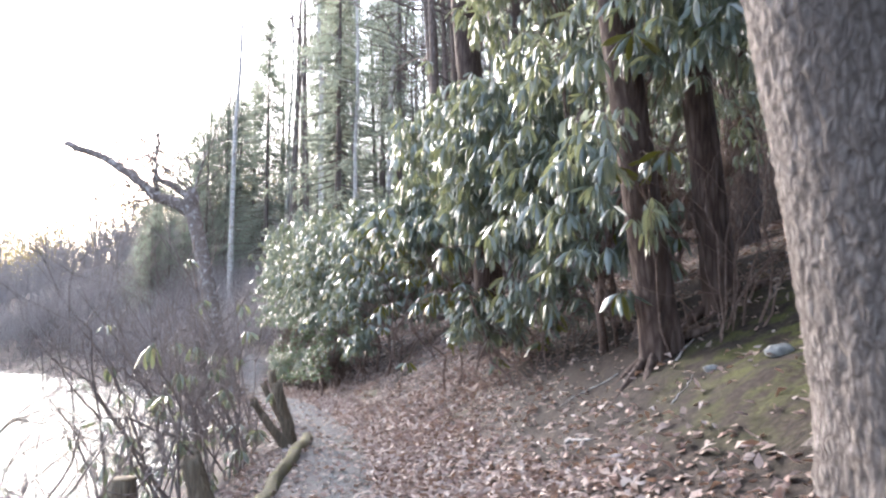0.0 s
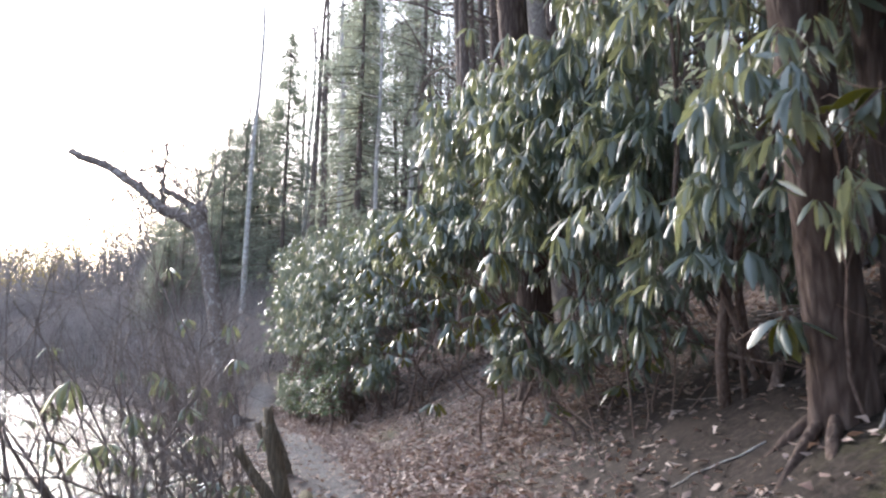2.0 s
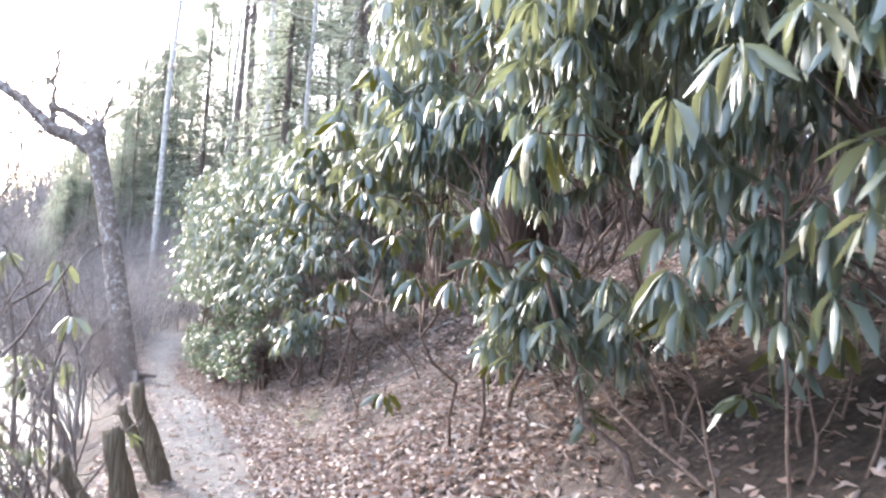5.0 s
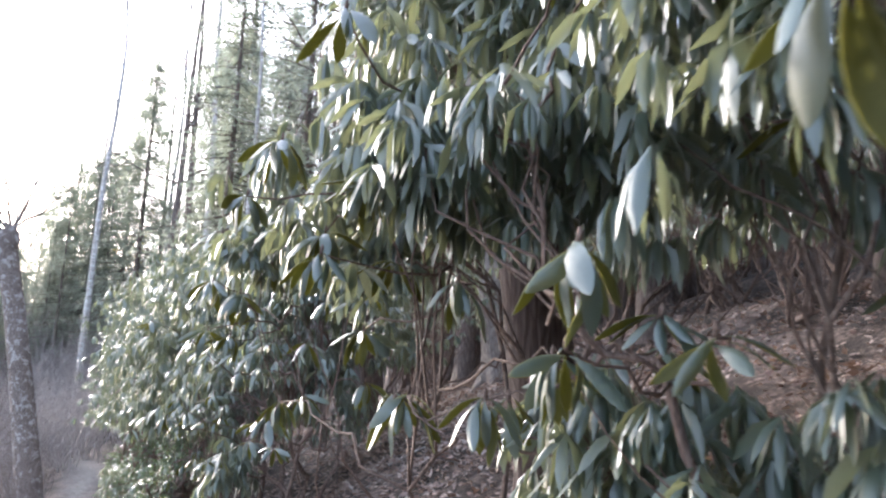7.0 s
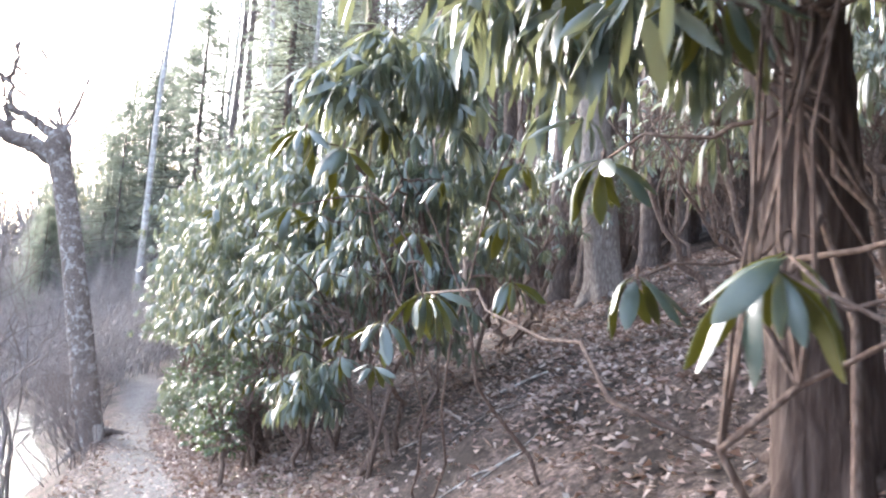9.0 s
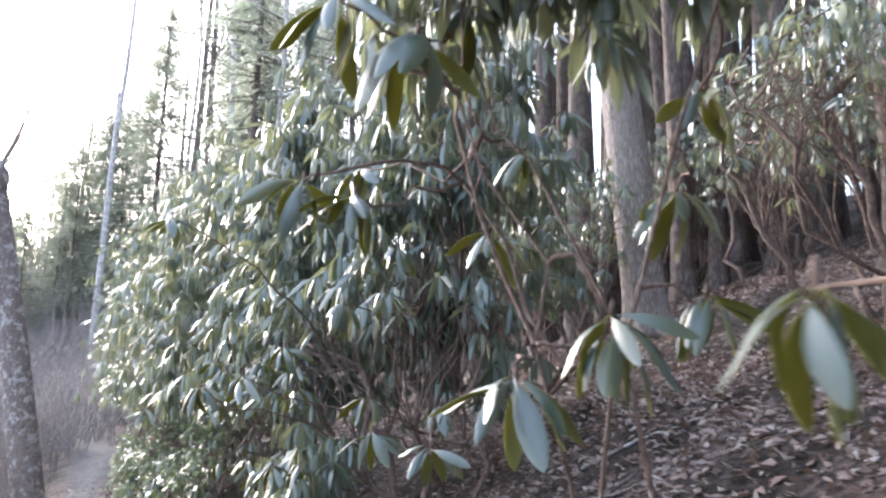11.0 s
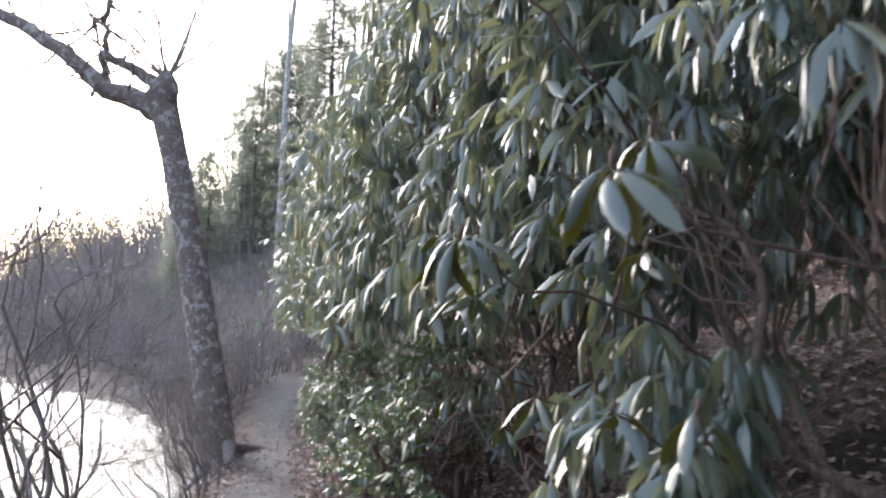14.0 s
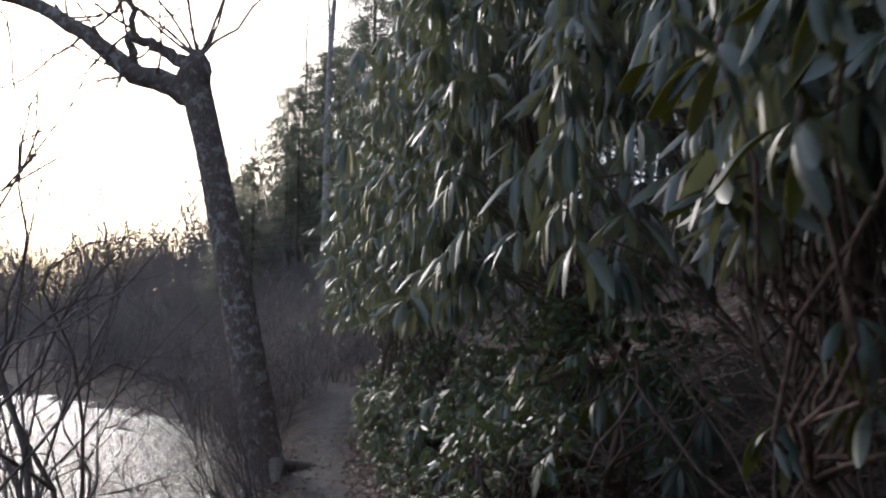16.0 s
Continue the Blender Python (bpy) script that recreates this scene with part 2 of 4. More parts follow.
def part(name, mesh, material, parent=None, label="", smooth=True, kind=""):
    ob = new(name, mesh.data(name, material, smooth) if isinstance(mesh, Mesh) else mesh)
    if parent is not None:
        ob.parent = parent
        ob.matrix_parent_inverse = Matrix.Translation(parent.matrix_basis.translation).inverted() if parent.type == "EMPTY" else Matrix()
    return tagged(ob, label, kind=kind)


def thing(name, place, label, category, group="", kind=""):
    e = new(name)
    e.location = place
    e.empty_display_size = 0.2
    return tagged(e, label, category, group, kind)


def wander(rng, a, b2, n, amp, sag=0.0):
    """A crooked line from a to b2."""
    a, b2 = np.array(a, float), np.array(b2, float)
    t = np.linspace(0, 1, n)[:, None]
    p = a + (b2 - a) * t
    off = np.cumsum(rng.normal(0, 1, (n, 3)), axis=0)
    off -= off[0] + (off[-1] - off[0]) * t
    p = p + off * amp / max(1.0, math.sqrt(n))
    p[:, 2] -= sag * (t[:, 0] ** 2)
    return p


# ---------------------------------------------------------------- plan of the ground
CY = [-60, -6, 0, 4, 8, 12, 16, 20, 24, 28, 32, 36, 41, 48, 60, 90]
CX = [0.8, 0.1, -0.05, -0.35, -0.85, -1.45, -2.55, -3.55, -4.8, -6.05, -7.2, -8.2, -9.7, -14, -24, -60]
# height of the trodden path: it sinks to a dip by the leaning tree and climbs a rise behind it
PY = [-60, 8, 16, 22, 30, 32, 36.5, 41, 60, 90]
PZ = [0, 0, -0.15, -0.45, -0.95, -0.85, 0.05, 0.1, 0.3, 0.5]
WATER_Z = -1.9


def centre(y):
    y = np.asarray(y, float)
    return (np.interp(y - 1.2, CY, CX) + np.interp(y, CY, CX) + np.interp(y + 1.2, CY, CX)) / 3


def lump(x, y):
    return (np.sin(x * 1.3 + 0.7 * y) * np.sin(y * 1.1 - 0.4 * x) * 0.5 + np.sin(x * 3.1 - y * 1.7 + 1.0) * np.sin(y * 2.7 + x * 1.9) * 0.3
            + np.sin(x * 7.3 + y * 5.1) * np.sin(y * 6.7 - x * 4.3 + 2.0) * 0.15)


def ground_z(x, y):
    x, y = np.asarray(x, float), np.asarray(y, float)
    d = x - centre(y)
    s = lambda t: np.logaddexp(0, t * 5) / 5
    right = 0.64 * s(d - 0.65) - 0.26 * s(d - 3.2) - 0.27 * s(d - 22) - 0.11 * s(d - 60)
    left = -0.8 * s(-d - 0.95) + 0.8 * s(-d - 4.4)
    along = (np.interp(y - 1, PY, PZ) + np.interp(y, PY, PZ) + np.interp(y + 1, PY, PZ)) / 3
    near = np.exp(-np.clip(np.abs(d) - 0.6, 0, 99) * 1.2)
    bumps = lump(x, y) * (0.13 - 0.09 * near) + lump(x * 0.23, y * 0.21) * 0.8 * (1 - np.exp(-np.clip(d - 3, 0, 99) * 0.12))
    z = right + left + along + bumps
    shore = 78 - 0.42 * (x + 10)          # the far bank
    f = y - shore
    far = np.where(d < 0, np.clip((f + 3) * 0.5, 0, 2.2) + np.clip(f, 0, 60) * 0.2, 0)
    return z + far


def ground_sheet():
    def steps(a, b2, fine, lo, hi):
        out = list(np.arange(a, b2 + 1e-6, fine))
        q, w = a, fine
        while q > lo:
            w *= 1.25
            q -= w
            out.insert(0, q)
        q, w = b2, fine
        while q < hi:
            w *= 1.25
            q += w
            out.append(q)
        return np.array(out)
    xs, ys = steps(-9, 7, 0.14, -900, 900), steps(-2, 34, 0.14, -900, 900)
    X, Y = np.meshgrid(xs, ys)
    Z = ground_z(X, Y)
    nx, ny = len(xs), len(ys)
    idx = np.arange(nx * ny).reshape(ny, nx)
    f = np.stack([idx[:-1, :-1], idx[:-1, 1:], idx[1:, 1:], idx[1:, :-1]], -1).reshape(-1, 4)
    me = bpy.data.meshes.new("ground")
    me.from_pydata(np.stack([X, Y, Z], -1).reshape(-1, 3).tolist(), [], f.tolist())
    me.polygons.foreach_set("use_smooth", [True] * len(me.polygons))
    me.materials.append(GROUND)
    D = X - centre(Y)
    wob = lump(X * 1.1, Y * 0.9) * 0.45
    tread = np.clip(1.1 - np.abs(D + 0.22 + wob * 0.5) / 0.62, 0, 1) ** 0.7
    tread = np.where(Y < 4, tread * 0.5, tread)
    moss = np.clip(1 - np.abs(D - 0.95 + wob) / 0.3, 0, 1) * 0.75 * (np.clip((Y - 12) / 4, 0, 1))
    moss = np.maximum(moss, np.clip(1.3 - np.hypot((X - 2.5) / 1.0, (Y - 5.2) / 1.7), 0, 1))
    moss = np.maximum(moss, np.clip(1.2 - np.hypot((X + 0.55 + wob) / 0.8, (Y - 10.2) / 1.2), 0, 1) * 0.55)
    # shade over the near right bank, painted in as dark earth
    soil_and_shade = np.clip((D - 1.0 - wob) / 0.7, 0, 1) * np.clip((11.5 - Y) / 2.5, 0, 1)
    for name, arr in (("tread", tread), ("moss", moss), ("soil_and_shade", soil_and_shade)):
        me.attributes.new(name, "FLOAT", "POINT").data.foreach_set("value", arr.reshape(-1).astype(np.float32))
    me.update()
    return tagged(new("ground", me), "leaf-strewn woodland bank with a trodden grey path", "ground", kind="structure")


ground_sheet()
lake = Mesh()
lake.add([(-900, -300, WATER_Z), (-1, -300, WATER_Z), (-1, 90, WATER_Z), (-900, 520, WATER_Z)], [(0, 1, 2, 3)])
tagged(part("lake_water", lake, WATER, smooth=False), "bright rippled lake water reflecting white sky", "water", kind="structure")


def gz(x, y):
    return float(ground_z(x, y))


# ---------------------------------------------------------------- leaves
PROFILE = [(0.0, 0.07), (0.10, 0.12), (0.22, 0.5), (0.42, 0.88), (0.62, 1.0), (0.8, 0.84), (0.93, 0.45), (1.0, 0.06)]
PROFILE_LOW = [(0.0, 0.15), (0.35, 0.95), (0.72, 0.9), (1.0, 0.08)]


def leaf_arrays(base, radial, th0, th1, length, width, roll, fold, profile):
    """Blades that leave base along radial at th0 below level and bend down to th1. Arrays, one entry a leaf."""
    n = len(base)
    up = np.array([0, 0, 1.0])
    rows, prev, pos = [], 0.0, base.astype(float).copy()
    side0 = np.cross(radial, up)
    for s, w in profile:
        th = th0 + (th1 - th0) * min(1.0, (prev + s) * 0.75)
        d = radial * np.cos(th)[:, None] - up * np.sin(th)[:, None]
        pos = pos + d * ((s - prev) * length)[:, None]
        nor = np.cross(side0, d)
        side = side0 * np.cos(roll)[:, None] + nor * np.sin(roll)[:, None]
        nor2 = np.cross(side, d)
        hw = (width * 0.5 * w)[:, None]
        drop = nor2 * (np.sin(fold)[:, None] * hw)
        out = side * (np.cos(fold)[:, None] * hw)
        rows.append(np.stack([pos - out - drop, pos, pos + out - drop], 1))
        prev = s
    v = np.concatenate(rows, 1)               # n, rows * 3, 3
    k = len(profile)
    quads = []
    for i in range(k - 1):
        for c in (0, 1):
            quads.append((i * 3 + c, i * 3 + c + 1, i * 3 + c + 4, i * 3 + c + 3))
    q = np.array(quads)
    f = (q[None] + (np.arange(n) * k * 3)[:, None, None]).reshape(-1, 4)
    return v.reshape(-1, 3), f


def mesh_from(name, v, f, material):
    me = bpy.data.meshes.new(name)
    me.vertices.add(len(v))
    me.vertices.foreach_set("co", np.asarray(v, np.float32).reshape(-1))
    me.loops.add(f.size)
    me.loops.foreach_set("vertex_index", f.reshape(-1).astype(np.int32))
    me.polygons.add(len(f))
    me.polygons.foreach_set("loop_start", (np.arange(len(f)) * f.shape[1]).astype(np.int32))
    me.polygons.foreach_set("loop_total", np.full(len(f), f.shape[1], np.int32))
    me.polygons.foreach_set("use_smooth", np.ones(len(f), bool))
    me.materials.append(material)
    me.update(calc_edges=True)
    return me


def whorls(rng, tips, outs, count=(6, 10), length=(0.12, 0.19), wide=0.27, profile=PROFILE, droop=(35, 80)):
    """Leaf whorls that hang round shoot tips."""
    base, rad, t0, t1, L, W, R, F = [], [], [], [], [], [], [], []
    for p, o in zip(tips, outs):
        k = rng.integers(*count)
        a0 = rng.uniform(0, 6.28)
        hang = rng.uniform(*droop)
        ls = rng.uniform(*length)
        for i in range(k):
            a = a0 + 6.283 * i / k + rng.normal(0, 0.25)
            r = np.array([math.cos(a), math.sin(a), 0]) + 0.55 * np.array([o[0], o[1], 0])
            r /= np.linalg.norm(r) + 1e-9
            base.append(p + rng.normal(0, 0.008, 3) + r * 0.015)
            rad.append(r)
            h = radians(hang + rng.normal(0, 20))
            t0.append(h * 0.55 - 0.1)
            t1.append(min(h * 1.12, 1.7))
            L.append(ls * rng.uniform(0.75, 1.15))
            W.append(L[-1] * wide * rng.uniform(0.8, 1.2))
            R.append(rng.normal(0, 0.7))
            F.append(rng.uniform(0.1, 0.6))
    arr = np.array
    return leaf_arrays(arr(base), arr(rad), arr(t0), arr(t1), arr(L), arr(W), arr(R), arr(F), profile)


# a few blades of their own for the sprays close to the path
_r = np.random.default_rng(5)
BLADES = []
for k in range(8):
    th = radians(38 + 7 * k)
    v, f = leaf_arrays(np.zeros((1, 3)), np.array([[0.0, 1, 0]]), np.array([th * 0.5 - 0.15]), np.array([th * 1.15]), np.array([1.0]),
                       np.array([0.215 + 0.03 * (k % 3)]), np.array([_r.normal(0, 0.3)]), np.array([0.2 + 0.09 * (k % 5)]), PROFILE)
    me = mesh_from("leaf", v, f, LEAF)
    nor = np.array([p.normal[:] for p in me.vertices])
    n0, k0 = len(v), len(f)
    me = mesh_from("leaf", np.concatenate([v, v - nor * 0.007]), np.concatenate([f, f[:, ::-1] + n0]), LEAF)
    me.materials.append(UNDERLEAF)         # the dull olive underside is a face of its own
    me.polygons.foreach_set("material_index", [0] * k0 + [1] * k0)
    me.update()
    BLADES.append(me)


def sprig(rng, shrub, tip, root, leaf=0.17, k=9, hang=60, lean=(0, 0)):
    """A twig of a shrub with a whorl of single leaves at its tip."""
    tw = Mesh()
    pts = wander(rng, root, tip, 7, 0.04 + 0.09 * float(np.linalg.norm(np.array(tip) - np.array(root))))
    tw.tube(pts, np.linspace(0.0085, 0.004, 7), 6)
    tw.tube([tip, Vector(tip) + Vector((0.004, 0.003, 0.028)), Vector(tip) + Vector((0.004, 0.004, 0.045))], [0.006, 0.008, 0.001], 6)
    t = part("twig", tw, STEM, shrub)
    a0 = rng.uniform(0, 6.28)
    for i in range(k):
        a = a0 + 6.283 * i / k + rng.normal(0, 0.18)
        dx, dy = math.cos(a) + lean[0], math.sin(a) + lean[1]
        a = math.atan2(dy, dx)
        pick = int(np.clip((hang + rng.normal(0, 18) - 38) / 7, 0, 7))
        ob = new("leaf", BLADES[pick])
        s = leaf * rng.uniform(0.75, 1.15)
        ob.parent = t
        ob.matrix_basis = Matrix.LocRotScale(Vector(tip) + Vector((math.cos(a), math.sin(a), 0)) * 0.014 + Vector((0, 0, rng.uniform(-0.02, 0.01))),
                                             Euler((rng.normal(0, 0.2), rng.normal(0, 0.45), a - math.pi / 2)), Vector((s, s, s)))
    return t


def shrub(rng, name, label, base, lobes, n_whorls, stems=7, leaf=(0.12, 0.19), profile=PROFILE, material=LEAF, inner=0.25, sprigs=(), count=(6, 10), droop=(50, 95), wide=0.2, group="evergreen shrubs", leaf_size=0.215, twig_count=24, stem_r=1.0, skirt=False):
    """An evergreen shrub: crooked stems from one base to lobes of foliage, leaf whorls on their outside."""
    base = np.array([base[0], base[1], gz(*base)])
    top = thing(name, base, label, "shrub", group)
    lobes = list(lobes)
    if skirt:
        for lb in lobes[:]:
            if lb[2] < 3.2:
                lobes.append((lb[0] + 0.35, lb[1], gz(lb[0] + 0.35, lb[1]) + 0.65, lb[3] * 0.75, lb[4], 0.5))
    vol = np.array([l[3] * l[4] + l[4] * l[5] + l[3] * l[5] for l in lobes])
    tips, outs = [], []
    for lb, share in zip(lobes, vol / vol.sum()):
        c, r = np.array(lb[:3]), np.array(lb[3:6])
        m = int(n_whorls * share)
        u = rng.normal(0, 1, (m, 3))
        u /= np.linalg.norm(u, axis=1)[:, None]
        u[:, 2] = np.where(u[:, 2] < -0.55, -u[:, 2], u[:, 2])
        rad = 1 - np.abs(rng.normal(0, inner, m)) + rng.normal(0, 0.07, m)
        knob = 1 + 0.16 * np.sin(u[:, 0] * 7 + lb[0] * 3) * np.sin(u[:, 2] * 6 + lb[1]) + 0.1 * np.sin(u[:, 1] * 11)
        p = c + u * r * (rad * knob)[:, None]
        floor = ground_z(p[:, 0], p[:, 1])
        keep = p[:, 2] > floor + 0.28
        for q, w in zip(p[keep], u[keep]):
            if noise.noise(Vector(q) * 1.7) < -0.14:
                continue                      # gaps between the clumps
            if not any((((q - np.array(o[:3])) / np.array(o[3:6])) ** 2).sum() < 0.35 for o in lobes if o is not lb):
                tips.append(q)
                outs.append(w)
    v, f = whorls(rng, tips, outs, count, leaf, wide, profile, droop)
    part("foliage", mesh_from("foliage", v, f, material), material, top, kind="stuff")
    tips = np.array(tips)
    work, lines = Mesh(), []
    for i in range(stems):
        lb = lobes[i % len(lobes)]
        c, r = np.array(lb[:3]), np.array(lb[3:6])
        foot = base + np.array([rng.normal(0, 0.22), rng.normal(0, 0.22), 0])
        foot[2] = gz(foot[0], foot[1]) - 0.06
        end = c + rng.normal(0, 0.4, 3) * r
        if twig_count <= 3 and i > 1:          # an open shrub: stems lean out to its sprays
            end = np.array(sprigs[(i * 2) % len(sprigs)]) + np.array([0.12, 0.1, -0.12])
            foot[:2] += rng.normal(0, 0.2, 2)
            foot[2] = gz(foot[0], foot[1]) - 0.06
        ln = wander(rng, foot, end, 12, 0.32)
        ms = Mesh()
        r0 = rng.uniform(0.022, 0.045) * stem_r
        ms.tube(ln, np.linspace(r0, 0.011 * stem_r, 12), 8, rng, 0.08)
        d2 = ((tips - end) ** 2).sum(1)
        for q in tips[np.argsort(d2)[:int(twig_count * 2):2]]:
            j = rng.integers(4, 11)
            work.tube(wander(rng, ln[j], q, 6, 0.12), np.linspace(0.0075, 0.003, 6), 4, cap=False)
        lines.append(ln)
        part("stem", ms, STEM, top)
    part("twig_work", work, STEM, top, kind="stuff")
    joints = np.concatenate(lines)
    for tip in sprigs:
        tip = np.array(tip)
        dist = ((joints - tip) ** 2).sum(1) + np.where(joints[:, 2] > tip[2] + 0.3, 0.6, 0) + np.where(joints[:, 2] < base[2] + 0.25, 3.0, 0)
        root = joints[dist.argmin()]
        away = tip[:2] - root[:2]
        away = away / (np.linalg.norm(away) + 1e-6) * 0.35
        sprig(rng, top, tip, root, leaf_size * rng.uniform(0.9, 1.1), int(rng.integers(7, 11)), rng.uniform(58, 84), away)
    return top


# ---------------------------------------------------------------- trees
def trunk_mesh(rng, pts, radii, sides=28, ridges=0.06, flare=0.0, rings=60, grain=5.0):
    """A trunk with ridged bark and root flare."""
    pts = np.array(pts, float)
    t = np.linspace(0, 1, len(pts))
    tt = np.linspace(0, 1, rings) ** 1.25
    P = np.stack([np.interp(tt, t, pts[:, i]) for i in range(3)], 1)
    R = np.interp(tt, t, radii)
    L = np.linalg.norm(pts[-1] - pts[0])
    ph = rng.uniform(0, 6.28, 6)
    m = Mesh()
    for i, (p, r) in enumerate(zip(P, R)):
        d = P[min(i + 1, rings - 1)] - P[max(i - 1, 0)]
        d /= np.linalg.norm(d)
        u = np.cross(d, (0, 1, 0.2))
        u /= np.linalg.norm(u)
        w = np.cross(d, u)
        h = tt[i] * L
        fl = flare * math.exp(-h / 0.28)
        for k in range(sides):
            a = 6.2832 * k / sides
            q = Vector((math.cos(a) * grain + ph[0], math.sin(a) * grain + ph[1], h * 7.0))
            bark = (0.5 - abs(noise.noise(q))) * 1.6 * ridges + noise.noise(q * 2.7) * 0.7 * ridges
            root = fl * (1 + 0.8 * math.sin(a * 5 + ph[2]) + 0.4 * math.sin(a * 3 + ph[3]))
            rr = r * (1 + bark + root + 0.03 * math.sin(a * 2 + h * 1.3 + ph[4]))
            m.v.append(tuple(p + u * rr * math.cos(a) + w * rr * math.sin(a)))
    for i in range(rings - 1):
        for k in range(sides):
            a, b2 = i * sides + k, i * sides + (k + 1) % sides
            m.f.append((a, b2, b2 + sides, a + sides))
    m.f.append(tuple((rings - 1) * sides + k for k in range(sides)))
    return m


def bough(rng, m, start, direction, length, r, depth, sides=5, droop=0.0, fine=None, crook=0.16):
    """A branch that forks into twigs."""
    n = 6
    d = np.array(direction, float)
    d /= np.linalg.norm(d)
    pts = [np.array(start, float)]
    for i in range(n):
        d = d + rng.normal(0, crook, 3) + np.array([0, 0, 0.05 - droop])
        d /= np.linalg.norm(d)
        pts.append(pts[-1] + d * length / n)
    m.tube(pts, np.linspace(r, r * 0.4, n + 1), sides, cap=False)
    if depth > 0:
        for j in range(rng.integers(3, 6)):
            i = rng.integers(2, n + 1)
            side = rng.normal(0, 1, 3)
            side -= d * side.dot(d)
            side /= np.linalg.norm(side)
            bough(rng, fine or m, pts[i], d * 0.8 + side * rng.uniform(0.4, 0.9), length * rng.uniform(0.4, 0.65), r * (0.5 if i < n else 0.4), depth - 1, 4 if depth > 1 else 3, droop, None, crook)


def bare_tree(rng, name, label, place, height, r, lean=(0, 0), first=0.45, boughs=10, depth=2, material=BARK_PINE, sides=12, rings=24, flare=0.5, spread=0.28, group="woodland trees", foot=None):
    z0 = gz(*place) - 0.12
    base = np.array([place[0], place[1], z0])
    top = thing(name, base + np.array([0, 0, 0.12]), label, "tree", group)
    k = 9
    pts = [base + np.array([lean[0] * t * height + rng.normal(0, 0.005) * height * t, lean[1] * t * height + rng.normal(0, 0.005) * height * t, height * t]) for t in np.linspace(0, 1, k)]
    radii = [r * (1 - 0.8 * t) for t in np.linspace(0, 1, k)]
    part("trunk", trunk_mesh(rng, pts, radii, sides, 0.05, flare, rings), material, top)
    if boughs:
        m = Mesh()
        for i in range(boughs):
            t = first + (1 - first) * (i + rng.random()) / boughs
            p = np.array([np.interp(t, np.linspace(0, 1, k), [q[j] for q in pts]) for j in range(3)])
            a = rng.uniform(0, 6.28)
            bough(rng, m, p, (math.cos(a), math.sin(a), rng.uniform(0.1, 0.9)), height * spread * (1.2 - t) * rng.uniform(0.6, 1.2) + 0.4, r * 0.32 * (1.15 - t), depth)
        part("crown", m, material, top, kind="stuff")
    return top


def evergreen(rng, name, label, place, height, r, material=NEEDLE, bark=BARK_PINE, first=0.12, boughs=46, spread=0.26, tufts=40, group="conifers"):
    """A conifer: straight trunk, drooping boughs set with flat sprays of needles."""
    z0 = gz(*place) - 0.12
    base = np.array([place[0], place[1], z0])
    top = thing(name, base + np.array([0, 0, 0.12]), label, "tree", group)
    pts = [base + np.array([0, 0, height * t]) for t in np.linspace(0, 1, 6)]
    part("trunk", trunk_mesh(rng, pts, [r * (1 - 0.9 * t) for t in np.linspace(0, 1, 6)], 10, 0.04, 0.4, 16), bark, top)
    limbs, bs, rd, t0, t1, L, W, R, F = Mesh(), [], [], [], [], [], [], [], []
    for i in range(boughs):
        t = first + (0.98 - first) * (i + rng.random()) / boughs
        a = rng.uniform(0, 6.28)
        ln = height * spread * (1.08 - t) ** 0.8 * rng.uniform(0.3, 1.2) + 0.25
        p0 = base + np.array([0, 0, height * t])
        end = p0 + np.array([math.cos(a) * ln, math.sin(a) * ln, -0.18 * ln + rng.normal(0, 0.1)])
        w = wander(rng, p0, end, 6, 0.12)
        limbs.tube(w, np.linspace(r * 0.16 * (1.2 - t) + 0.008, 0.004, 6), 4, cap=False)
        for j in range(tufts):
            s = rng.uniform(0.2, 1.0)
            q = np.array([np.interp(s, np.linspace(0, 1, 6), w[:, c]) for c in range(3)])
            b2 = a + rng.choice([-1, 1]) * rng.uniform(0.3, 1.4)
            bs.append(q + rng.normal(0, 0.2, 3))
            rd.append((math.cos(b2), math.sin(b2), 0))
            t0.append(rng.uniform(-0.3, 0.5))
            t1.append(rng.uniform(0.2, 1.0))
            L.append(rng.uniform(0.12, 0.34) * (1.2 - 0.5 * s))
            W.append(L[-1] * rng.uniform(0.18, 0.4))
            R.append(rng.normal(0, 0.6))
            F.append(rng.uniform(0, 0.5))
    A = np.array
    v, f = leaf_arrays(A(bs), A(rd), A(t0), A(t1), A(L), A(W), A(R), A(F), [(0, 0.2), (0.5, 1.0), (1.0, 0.1)])
    crown = part("crown", mesh_from("crown", v, f, material), material, top, kind="stuff")
    part("bough_work", limbs, bark, top, kind="stuff")
    return top


